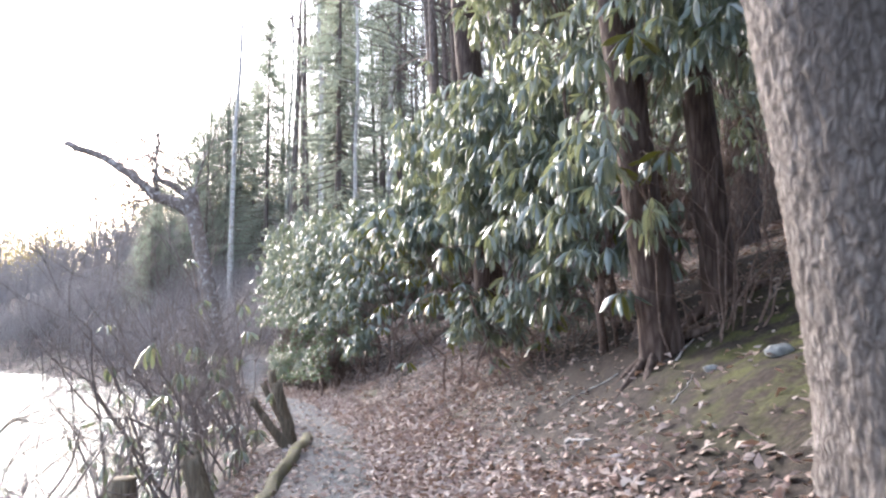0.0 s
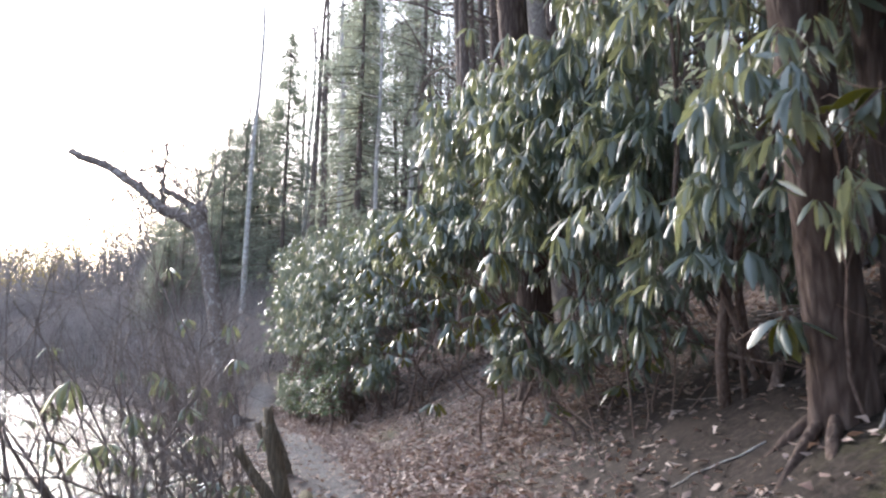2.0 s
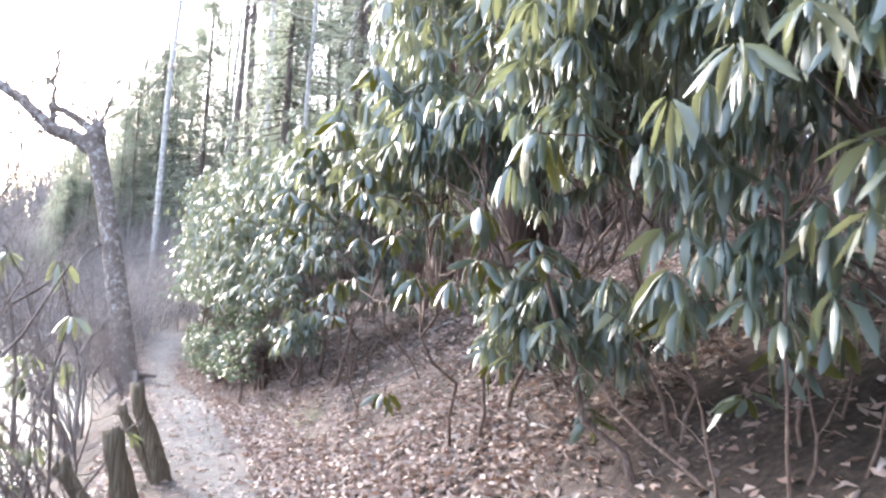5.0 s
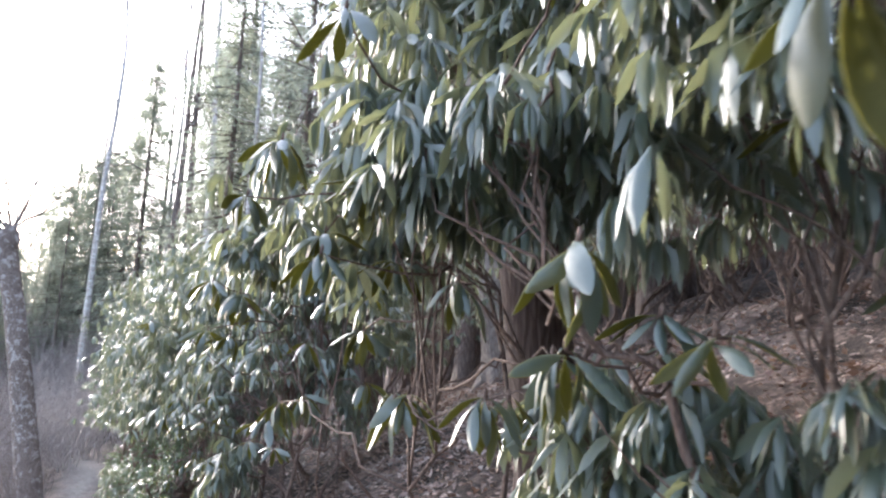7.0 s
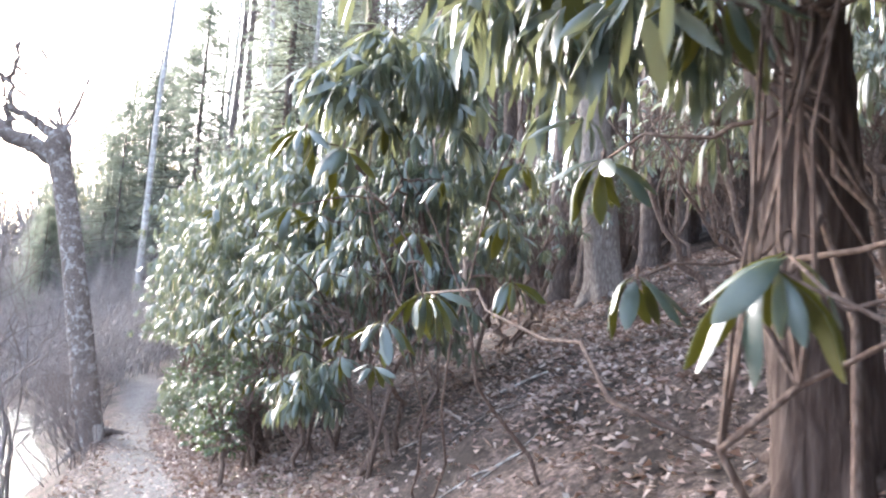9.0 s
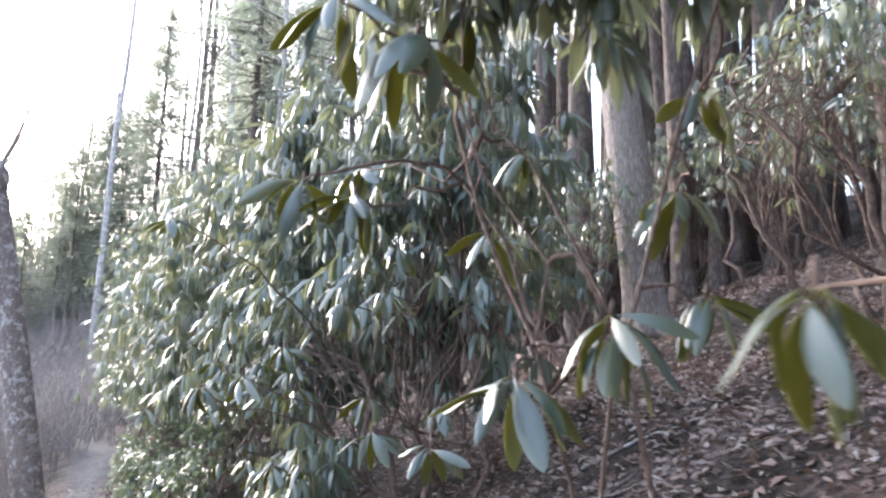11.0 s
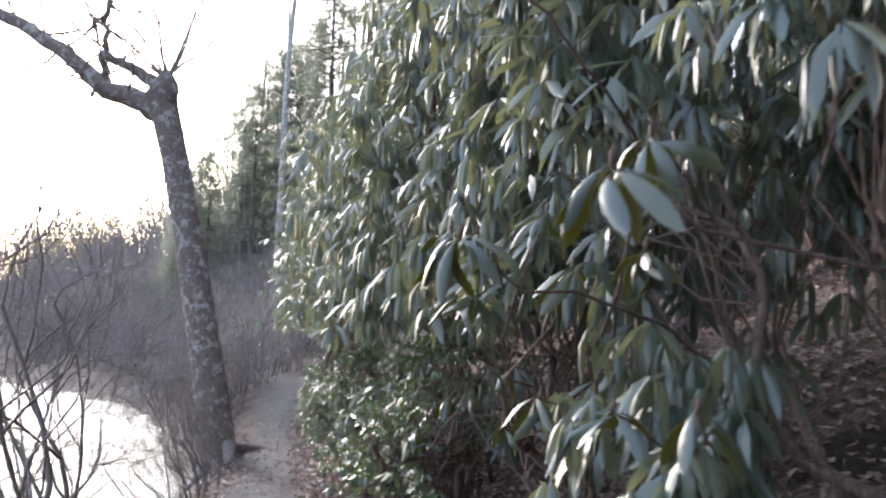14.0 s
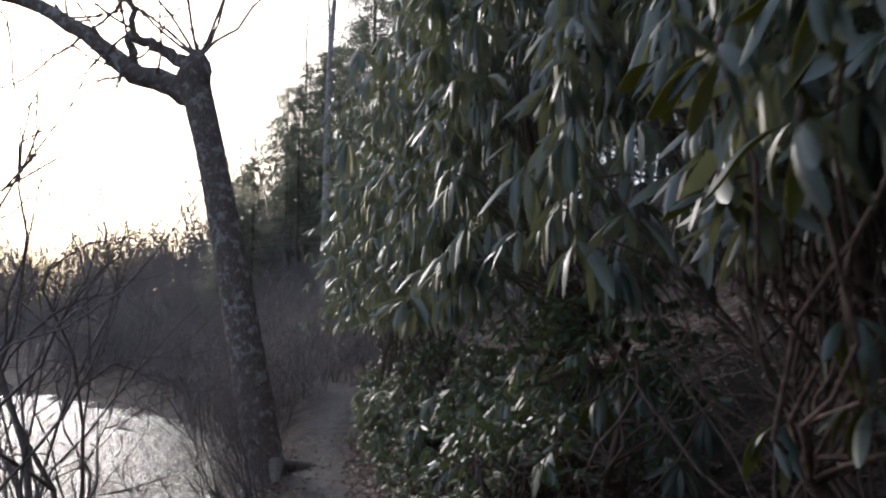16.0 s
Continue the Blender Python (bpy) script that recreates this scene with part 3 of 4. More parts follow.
def thicket(rng, name, label, place, n, height, spread, r=0.012, material=TWIG, depth=2, leafy=0, group="bare lakeside bushes", lean=(0, 0), clear=True):
    """A bush of bare crooked stems rising from one root."""
    base = np.array([place[0], place[1], max(gz(*place), WATER_Z - 0.1)])
    top = thing(name, base, label, "bush", group)
    ends, twigs = [], Mesh()
    for i in range(n):
        m = Mesh()
        a = rng.uniform(0, 6.28)
        s = rng.uniform(0.1, 1) * spread
        foot = base + np.array([math.cos(a), math.sin(a), 0]) * s * 0.35
        foot[2] = max(gz(foot[0], foot[1]), WATER_Z - 0.3) - 0.05
        h = height * rng.uniform(0.55, 1.1)
        d = np.array([math.cos(a) * s / height + lean[0], math.sin(a) * s / height + lean[1], 1.0])
        for attempt in range(12):              # stems keep clear of the path
            m, side_twigs = Mesh(), Mesh()
            bough(rng, m, foot, d, h, r * rng.uniform(0.6, 1.4), depth, 6, 0.0, side_twigs, 0.22)
            reach = np.array(m.v + side_twigs.v)
            if not clear or (reach[:, 0] - centre(reach[:, 1])).max() < -0.7:
                break
            d = d + np.array([-0.12, 0, 0])
        else:
            continue
        twigs.add(side_twigs.v, side_twigs.f)
        ends.extend(np.array(m.v[rng.integers(len(m.v) // 5, len(m.v))]) for _ in range(3))
        part("stem", m, material, top)
    part("twig_work", twigs, material, top, kind="stuff")
    if leafy:
        tips = [ends[i] for i in rng.permutation(len(ends))[:leafy]]
        v, f = whorls(rng, tips, [np.array([0, 0, 1.0])] * len(tips), (6, 10), (0.15, 0.22), 0.24, PROFILE, (45, 95))
        part("foliage", mesh_from("foliage", v, f, LEAF), LEAF, top, kind="stuff")
    return top
# ---------------------------------------------------------------- big trees by the path
rng = np.random.default_rng(11)


def big_trunk(name, label, foot, via, top_z, r0, r1, material, sides=64, rings=150, ridges=0.05, flare=0.35, limbs=3, roots=5, grain=7.0):
    """A trunk that leaves the bank at foot, passes via and goes on to top_z."""
    rg = np.random.default_rng(abs(int(foot[0] * 1000 + foot[1] * 77)))
    ground = np.array([foot[0], foot[1], gz(*foot)])
    base = ground - (0, 0, 0.2)
    t = thing(name, ground, label, "tree", "trees on the bank")
    way = (np.array(via) - ground) / (via[2] - ground[2])
    top_at = ground + way * (top_z - ground[2])
    pts = [base + (top_at - base) * s for s in np.linspace(0, 1, 6)]
    part("trunk", trunk_mesh(rg, pts, np.linspace(r0, r1, 6), sides, ridges, flare, rings, grain), material, t)
    for i in range(limbs):
        m = Mesh()
        s = rg.uniform(0.62, 0.95)
        p = base + (top_at - base) * s
        a = rg.uniform(0, 6.28)
        bough(rg, m, p, (math.cos(a), math.sin(a), 0.5), rg.uniform(1.2, 2.8), 0.04, 2, 6)
        part("limb", m, material, t)
    for i in range(roots):
        m = Mesh()
        a = 6.283 * (i + rg.random()) / roots
        ln = rg.uniform(0.4, 0.9)
        pts = []
        for s in np.linspace(0, 1, 7):
            x, y = foot[0] + math.cos(a + 0.3 * s) * (r0 * 0.8 + ln * s), foot[1] + math.sin(a + 0.3 * s) * (r0 * 0.8 + ln * s)
            pts.append((x, y, gz(x, y) + 0.10 * (1 - s) ** 2 - 0.02 - 0.05 * s))
        m.tube(pts, np.linspace(r0 * 0.3, 0.02, 7), 8, rg, 0.12)
        part("root", m, material, t)
    return t


big_trunk("oak_tree", "stout grey oak trunk with ridged bark beside the path", (1.93, 3.2), (1.62, 3.2, 2.78), 9.0, 0.36, 0.27, BARK_OAK, 120, 330, 0.05, 0.15, 2, 4, 12.0)
big_trunk("hemlock_tree", "reddish brown trunk leaning over the evergreen shrubs", (1.84, 6.75), (1.39, 6.3, 4.07), 10.0, 0.15, 0.12, BARK_RED)
big_trunk("hemlock_tree", "brown trunk with spreading roots on the bank", (2.5, 7.2), (2.24, 7.2, 4.44), 11.0, 0.145, 0.11, BARK_RED)
big_trunk("hemlock_tree", "dark trunk standing inside the rhododendron", (0.85, 13.0), (0.52, 13.0, 4.79), 11.0, 0.225, 0.17, BARK_RED)
big_trunk("pine_tree", "ridged pale brown pine trunk on the leafy slope", (2.32, 21.9), (1.82, 21.8, gz(2.32, 21.9) + 4.4), 18.0, 0.265, 0.19, BARK_TAN, 72, 220, 0.05, 0.5)

# ---------------------------------------------------------------- leaning tree by the water
def lakeside_tree():
    rg = np.random.default_rng(21)
    grow = 1.72
    foot = np.array([-7.98, 30.4, gz(-7.98, 30.4) - 0.15])
    t = thing("lakeside_tree", foot + (0, 0, 0.1), "bare blotchy tree leaning over the lake beside the path", "tree", "")

    def at(x, y, z):
        """A point of the tree from offsets to its foot, for a tree of unit growth."""
        return np.array([foot[0] + grow * x, foot[1] + grow * y, foot[2] + 0.15 + grow * z])

    line = [foot] + [at(*p) for p in ((-0.04, 0, 0.2), (-0.26, 0, 1.3), (-0.49, -0.02, 2.45), (-0.70, -0.04, 3.4), (-0.84, -0.06, 3.95), (-0.92, -0.07, 4.25))]
    part("trunk", trunk_mesh(rg, line, [0.38, 0.325, 0.29, 0.275, 0.265, 0.265, 0.27], 56, 0.05, 0.3, 130), BARK_BLOTCH, t)
    m = Mesh()
    m.tube(wander(rg, at(-0.9, -0.07, 4.1), at(-0.86, -0.07, 4.55), 7, 0.05), [0.23, 0.27, 0.29, 0.27, 0.22, 0.16, 0.07], 16, rg, 0.16)
    part("broken_top", m, BARK_BLOTCH, t)

    def limb(pts, r0, r1, twigs):
        m = Mesh()
        pts = np.array([at(*p) for p in pts])
        tt = np.linspace(0, 1, 18)
        w = np.stack([np.interp(tt, np.linspace(0, 1, len(pts)), pts[:, i]) for i in range(3)], 1) + rg.normal(0, 0.03, (18, 3))
        m.tube(w, np.linspace(r0, r1, 18), 12, rg, 0.12)
        part("limb", m, BARK_BLOTCH, t)
        for j in range(twigs):
            m = Mesh()
            i = rg.integers(5, 18)
            bough(rg, m, w[i], (rg.uniform(-1, 0.5), rg.uniform(-0.5, 0.5), rg.uniform(-0.7, 1)), rg.uniform(1.2, 3.0), 0.034, 2, 5)
            part("twig", m, BARK_BLOTCH, t)

    limb([(-0.84, -0.06, 4.0), (-1.2, 0, 4.2), (-1.62, 0.02, 4.32), (-2.17, 0.05, 4.78), (-2.8, 0.1, 5.2), (-3.8, 0.2, 5.6)], 0.25, 0.12, 18)
    limb([(-0.92, -0.05, 4.35), (-1.15, -0.02, 4.5), (-1.65, -0.05, 4.78)], 0.16, 0.09, 0)
    limb([(-1.62, 0.02, 4.32), (-1.72, 0, 4.9), (-1.67, 0, 5.8)], 0.1, 0.04, 5)
    for j in range(8):
        m = Mesh()
        bough(rg, m, at(-0.87, -0.07, 4.45), (rg.uniform(-0.9, 1.3), rg.uniform(-0.4, 0.4), rg.uniform(0.1, 1)), rg.uniform(1.6, 3.6), 0.036, 2, 5)
        part("twig", m, BARK_BLOTCH, t)
    m = Mesh()
    m.tube([at(0.12, -0.12, 0.22), at(0.2, -0.3, 0.06), at(0.27, -0.5, -0.06)], [0.12, 0.10, 0.06], 10, rg, 0.12)
    part("root", m, BARK_TAN, t, "pale stripped root")
    for dx, dy in ((0.4, 0.25), (-0.3, -0.35)):
        m = Mesh()
        pts = []
        for q in np.linspace(0, 1, 6):
            x, y = foot[0] + dx * (0.6 + 1.6 * q), foot[1] + dy * (0.6 + 1.6 * q)
            pts.append((x, y, gz(x, y) + 0.16 * (1 - q) ** 2 - 0.04))
        m.tube(pts, np.linspace(0.15, 0.03, 6), 9, rg, 0.12)
        part("root", m, BARK_BLOTCH, t)


lakeside_tree()

# ---------------------------------------------------------------- rhododendrons along the path
rg = np.random.default_rng(31)
RH = "tall rhododendron with drooping glossy leaves on the bank"
SPRAYS_A = [(1.68, 5.97, 2.76), (1.33, 6.21, 2.7), (1.53, 6.76, 1.75), (1.89, 6.49, 2.17), (1.58, 6.1, 2.74), (1.45, 6.6, 1.72), (1.4, 5.82, 3.61), (1.4, 8.18, 1.75), (1.17, 8.5, 1.61),
            (0.8, 9.13, 1.64), (1.06, 8.98, 1.29), (1.15, 8.81, 1.5), (1.48, 9.02, 2.85), (1.47, 8.73, 2.77), (1.12, 9.5, 2.73), (1.91, 9.01, 2.56), (1.36, 9.32, 3.02)]
SPRAYS_B = [(0.67, 10.16, 1.08), (0.19, 10.58, 1.28), (0.5, 10.33, 1.96), (0.1, 9.85, 3.04), (0.45, 9.67, 3.09), (0.0, 9.99, 3.22), (0.68, 9.69, 2.57), (0.2, 9.33, 1.88),
            (-0.08, 9.56, 1.86), (-0.1, 9.38, 2.09), (0.25, 9.75, 1.98), (-0.32, 11.15, 1.8), (-0.13, 10.36, 1.76), (0.01, 8.53, 2.28), (-0.5, 11.44, 0.97), (-0.33, 11.19, 1.78)]
SPRAYS_C = [(-0.9, 10.76, 2.77), (-0.67, 9.92, 2.91), (-0.57, 10.75, 2.6), (-0.72, 10.83, 2.33), (-0.16, 10.85, 2.24), (0.04, 10.77, 1.78), (-0.5, 11.9, 2.15),
            (-0.96, 12.75, 1.79), (-0.3, 12.18, 1.84), (-0.72, 11.48, 2.57), (-1.09, 11.37, 2.7), (-0.5, 11.07, 2.71), (0.07, 10.24, 1.9), (-0.38, 11.35, 2.42)]
SPRAYS_D = [(-0.86, 13.84, 1.87), (-0.85, 13.91, 1.83), (-1.1, 13.9, 1.7), (-0.38, 14.33, 2.0), (-1.38, 13.87, 2.62), (-1.59, 13.88, 2.7), (-0.32, 14.41, 2.73),
            (-0.41, 14.48, 2.39), (-1.19, 14.25, 2.91), (-1.5, 15.66, 2.75), (-1.53, 14.7, 2.37), (-1.72, 14.69, 2.41), (-0.91, 15.42, 2.41), (-0.74, 15.44, 2.82)]
SPRAYS_E = [(-1.57, 16.13, 2.14), (-1.36, 16.02, 2.2), (-2.07, 16.19, 1.75), (-1.42, 16.1, 1.65), (-1.4, 15.82, 1.49), (-1.15, 15.51, 1.44), (-1.05, 15.99, 1.62), (-1.28, 16.28, 2.48),
            (-2.65, 16.88, 2.72), (-1.77, 16.66, 2.72), (-1.78, 16.87, 1.25), (-1.97, 17.07, 1.23), (-2.39, 16.81, 1.69)]
SPRAYS_F = [(-2.07, 17.29, 1.65), (-2.14, 17.64, 1.88), (-2.4, 17.87, 1.83), (-1.91, 16.77, 1.94), (-1.86, 17.18, 1.7), (-2.16, 17.58, 1.22), (-2.53, 17.99, 1.76), (-2.43, 17.89, 1.6), (-1.99, 17.54, 1.7),
            (-2.45, 18.47, 1.61), (-2.55, 18.42, 1.91), (-2.29, 18.46, 1.9), (-2.25, 18.28, 1.3), (-2.26, 18.82, 1.04), (-2.16, 18.44, 1.13), (-2.68, 19.9, 1.04), (-2.86, 19.85, 0.82)]
LOW = dict(profile=PROFILE_LOW)
shrub(rg, "rhododendron", RH, (1.75, 8.0), [(1.55, 7.5, 4.2, 0.9, 1.2, 1.2), (1.2, 8.3, 2.8, 0.8, 1.1, 0.8), (1.9, 6.5, 3.9, 0.8, 0.9, 0.9), (0.8, 9.3, 3.5, 0.9, 1.1, 1.2),
      (1.2, 8.4, 5.4, 1.2, 1.6, 1.0), (1.15, 9.3, 1.75, 0.55, 0.9, 0.5), (1.5, 7.7, 2.3, 0.6, 0.8, 0.6), (1.2, 6.1, 2.5, 0.42, 0.45, 0.6), (1.9, 5.9, 3.6, 0.5, 0.4, 0.5)], 2900, 6, (0.16, 0.24), sprigs=SPRAYS_A, twig_count=12, **LOW)
shrub(rg, "rhododendron", RH, (0.95, 9.8), [(0.55, 9.6, 2.7, 0.6, 0.9, 0.8), (0.7, 10.4, 3.8, 0.9, 1.3, 1.0), (0.55, 10.7, 1.55, 0.5, 0.8, 0.45), (0.0, 10.6, 2.7, 0.45, 0.7, 0.35)], 1250, 4, (0.16, 0.24), sprigs=SPRAYS_B, twig_count=10, stem_r=0.55, **LOW)
shrub(rg, "rhododendron", RH, (0.35, 11.8), [(0.0, 11.5, 2.9, 0.7, 1.0, 0.9), (0.2, 12.0, 4.0, 0.9, 1.3, 0.9), (1.6, 12.4, 3.4, 0.9, 1.0, 0.8), (-0.45, 11.5, 2.8, 0.45, 0.9, 0.55), (-0.7, 11.7, 2.75, 0.5, 0.6, 0.45)], 2100, 4, (0.16, 0.23), sprigs=SPRAYS_C, twig_count=10, stem_r=0.55, **LOW)
shrub(rg, "rhododendron", "sparse young rhododendron with big drooping leaves by the path", (-0.55, 14.6), [(-1.15, 14.2, 2.95, 0.55, 0.6, 0.35), (-0.5, 14.6, 3.4, 0.6, 0.7, 0.45)], 260, 3, (0.18, 0.25), sprigs=SPRAYS_D, twig_count=1, leaf_size=0.24, stem_r=0.36, **LOW)
shrub(rg, "rhododendron", RH, (-0.95, 17.1), [(-1.0, 17.5, 2.5, 0.75, 0.9, 1.2), (-0.8, 17.7, 3.6, 0.8, 1.1, 0.9), (-1.8, 18.6, 2.2, 0.7, 0.9, 1.3), (-1.5, 18.7, 3.4, 0.9, 1.2, 1.0), (-0.7, 18.4, 1.95, 0.6, 0.7, 0.8), (-0.2, 18.9, 2.9, 0.7, 0.8, 0.9), (-1.75, 17.6, 1.15, 0.35, 0.7, 0.4)], 2080, 5, (0.16, 0.24),
      sprigs=SPRAYS_E, leaf_size=0.18, **LOW)
shrub(rg, "rhododendron", RH, (-1.75, 19.0), [(-2.2, 19.6, 2.2, 0.75, 1.0, 1.3), (-2.0, 19.8, 3.4, 0.9, 1.2, 1.0)], 950, 6, (0.16, 0.24), sprigs=SPRAYS_F, leaf_size=0.17, **LOW)
shrub(rg, "rhododendron", RH, (-2.6, 21.8), [(-3.0, 21.4, 2.2, 0.85, 1.3, 1.4), (-2.6, 21.6, 3.7, 1.0, 1.4, 1.0), (-3.6, 23.2, 2.3, 0.9, 1.2, 1.4), (-3.2, 23.2, 3.8, 1.1, 1.3, 1.0)], 2300, 7, (0.16, 0.23), skirt=True, **LOW)
shrub(rg, "rhododendron", RH, (-4.1, 25.8), [(-4.3, 25.2, 2.3, 0.9, 1.3, 1.5), (-4.0, 25.4, 3.9, 1.1, 1.5, 1.1), (-5.1, 27.4, 2.3, 1.0, 1.4, 1.5), (-4.9, 27.6, 3.9, 1.2, 1.5, 1.2)], 2300, 7, (0.16, 0.23), skirt=True, **LOW)
shrub(rg, "rhododendron", RH, (-5.6, 30.2), [(-6.0, 30.2, 2.2, 1.0, 1.6, 1.5), (-5.8, 30.8, 3.7, 1.2, 1.8, 1.1)], 1250, 5, (0.16, 0.23), skirt=True, **LOW)
for bx, by, k in ((5.2, 19.5, 520), (4.3, 22.2, 460), (6.3, 21.0, 460), (7.2, 23.4, 420), (8.8, 26.0, 420), (5.4, 27.0, 420), (4.4, 15.6, 480), (6.4, 25.5, 420), (1.6, 27.5, 480), (8.2, 21.0, 320), (3.4, 10.6, 500), (7.4, 17.2, 420), (10.5, 24.0, 380), (4.6, 29.0, 420), (9.0, 30.0, 380), (12.5, 19.0, 380), (3.6, 26.0, 420), (7.4, 27.5, 420), (6.0, 32.5, 380), (9.5, 35.0, 380), (11.5, 29.0, 380), (0.5, 21.0, 520), (0.9, 25.0, 520), (4.0, 24.2, 420), (2.6, 17.6, 420), (13.0, 33.0, 420), (10.0, 40.0, 420), (6.5, 38.0, 420), (3.5, 34.0, 420), (14.5, 25.0, 420), (0.5, 31.0, 420)):
    bz = gz(bx, by)
    shrub(rg, "rhododendron", "dark rhododendron higher up the wooded slope", (bx, by), [(bx - 0.3, by, bz + 1.7, 1.1, 1.2, 1.0), (bx + 0.6, by + 0.9, bz + 2.3, 1.2, 1.2, 1.1)], k, 7, (0.13, 0.19), **LOW)
LA = "low bright green laurel at the path's edge"
for by in (20.6, 22.8, 25.2, 27.6, 30.2, 33.0):
    bx = float(centre(by)) + 0.85
    shrub(rg, "mountain_laurel", LA, (bx + 0.2, by), [(bx, by, gz(bx, by) + 0.6, 0.5, 1.1, 0.65), (bx + 0.3, by + 0.3, gz(bx, by) + 1.25, 0.55, 1.1, 0.65)], 520, 6, (0.055, 0.095), PROFILE_LOW, LAUREL, 0.25, (), (6, 10), (15, 60), 0.36)

# ---------------------------------------------------------------- woods behind
rb = np.random.default_rng(41)
proto = [bare_tree(rb, "bare_tree", "tall bare woodland tree on the hillside", (9.5 + 2 * i, 24 + i), 17 + i, 0.14 + 0.03 * i, (0.01, 0), 0.4, 12, 2, BARK_PINE) for i in range(3)]
for i in range(130):
    y = rb.uniform(12, 38) if i < 100 else rb.uniform(38, 66)
    x = float(centre(y)) + (rb.uniform(7.5, 30) if i < 70 else rb.uniform(11, 26))
    copy_thing(proto[i % 3], pose(x, y, gz(x, y), rb.normal(0, 1.5), rb.normal(0, 1.5), rb.uniform(0, 360)))
for i in range(46):                          # closer trunks up the slope above the pine
    bearing, away = radians(rb.uniform(6, 34)), rb.uniform(12.5, 27)
    x, y = -1.6 + away * math.sin(bearing), 12.3 + away * math.cos(bearing)
    copy_thing(proto[i % 3], pose(x, y, gz(x, y), rb.normal(0, 2.0), rb.normal(0, 2.0), rb.uniform(0, 360)) @ Matrix.Scale(rb.uniform(0.8, 1.35), 4))
pale = bare_tree(rb, "pale_tree", "slender pale grey tree trunk rising above the shrubs", (-4.4, 40.5), 22, 0.13, (0.0, 0), 0.5, 8, 2, BARK_PALE)
for x, y, big in ((-14.2, 54.0, 1.5), (-8.15, 54.0, 1.6), (-3.5, 51.0, 1.4), (-17.5, 65.0, 1.2), (-11.6, 60.0, 1.3)):
    copy_thing(pale, pose(x, y, gz(x, y), rb.normal(0, 0.8), rb.normal(0, 0.8), rb.uniform(0, 360)) @ Matrix.Scale(big, 4))
for x, y in ((-10.2, 54.0), (-9.2, 54.4), (-5.6, 52.0)):
    copy_thing(proto[1], pose(x, y, gz(x, y), rb.normal(0, 0.8), rb.normal(0, 0.8), rb.uniform(0, 360)) @ Matrix.Scale(1.5, 4))
ep = [evergreen(rb, "hemlock", "dark green hemlock with drooping boughs", (-5.5 + 3.0 * i, 42 + 3 * i), 20 + 5 * i, 0.24, spread=0.27, first=0.14, boughs=130, tufts=130) for i in range(2)]
for i in range(40):                          # the skyline falls away towards the lake
    bearing = rb.uniform(-20.5, 8) if i > 9 else -20.5 + 0.9 * i
    away = rb.uniform(62, 70) if bearing < -15 else rb.uniform(57, 74)
    x, y = away * math.sin(radians(bearing)), away * math.cos(radians(bearing))
    rise = np.interp(bearing, [-21, -19, -16, -13, -11, 6], [6.5, 10, 14.5, 19, 24, 26])
    tall = (away * math.tan(radians(rise)) + 1.5 - gz(x, y)) * rb.uniform(0.8, 1.08)
    copy_thing(ep[i % 2], pose(x, y, gz(x, y), 0, 0, rb.uniform(0, 360)) @ Matrix.Scale(max(tall, 4.5) / (20 + 5 * (i % 2)), 4))
# hemlocks added behind the start and above the bank, mostly unseen, to block skylight
for i, (x, y) in enumerate(((4.6, 0.5), (5.2, 4.4), (3.4, -4.0), (0.8, -9.0), (6.4, -2.0), (6.8, 8.2), (-1.2, -13.0), (7.5, 12.2), (3.2, -10.5), (8.5, 3.0), (9.5, 15.5), (4.9, 9.0), (4.7, 12.8), (5.9, 15.6), (3.9, 2.4), (4.3, 6.4))):
    copy_thing(ep[i % 2], pose(x, y, gz(x, y), 0, 0, 70 * i))

# ---------------------------------------------------------------- far bank
far = Mesh()
rf = np.random.default_rng(51)
bs = []
for i in range(1300):
    x = rf.uniform(-150, -12)
    f = rf.uniform(0.5, 50)
    y = 78 - 0.42 * (x + 10) + f
    z = gz(x, y)
    h = rf.uniform(5, 13)
    bough(rf, far, (x, y, z - 0.2), (rf.normal(0, 0.06), rf.normal(0, 0.06), 1), h, 0.11, 1 if f > 12 else 2, 3)
    if rf.random() < 0.6:
        for k in range(60):
            bs.append((x + rf.normal(0, 1.2), y + rf.normal(0, 1.2), z + h * rf.uniform(0.45, 1.05)))
for i in range(1500):                        # low brush down to the far waterline
    x = rf.uniform(-150, -12)
    y = 78 - 0.42 * (x + 10) + rf.uniform(-2.2, 9)
    bough(rf, far, (x, y, max(gz(x, y), WATER_Z) - 0.2), (rf.normal(0, 0.2), rf.normal(0, 0.2), 1), rf.uniform(1.8, 4.5), 0.07, 1, 3)
part("far_wood", far, FARTWIG, kind="stuff")
tagged(bpy.data.objects["far_wood"], "hazy bare woods on the far bank", "woods")
# tufts that paint the sunlight on the far tree tops
bs = np.array(bs)
k = len(bs)
a = rf.uniform(0, 6.28, k)
v, f = leaf_arrays(bs, np.stack([np.cos(a), np.sin(a), 0 * a], 1), rf.normal(0, 0.5, k), rf.normal(0.4, 0.5, k), rf.uniform(0.2, 0.5, k), rf.uniform(0.12, 0.3, k), rf.normal(0, 0.6, k), rf.uniform(0, 0.4, k),
                   [(0, 0.2), (0.5, 1.0), (1.0, 0.1)])
tagged(part("far_leaves", mesh_from("far_leaves", v, f, YELLOW), YELLOW, kind="stuff"), "leaf tufts coloured as yellow sunlight on the far woods", "leaves")

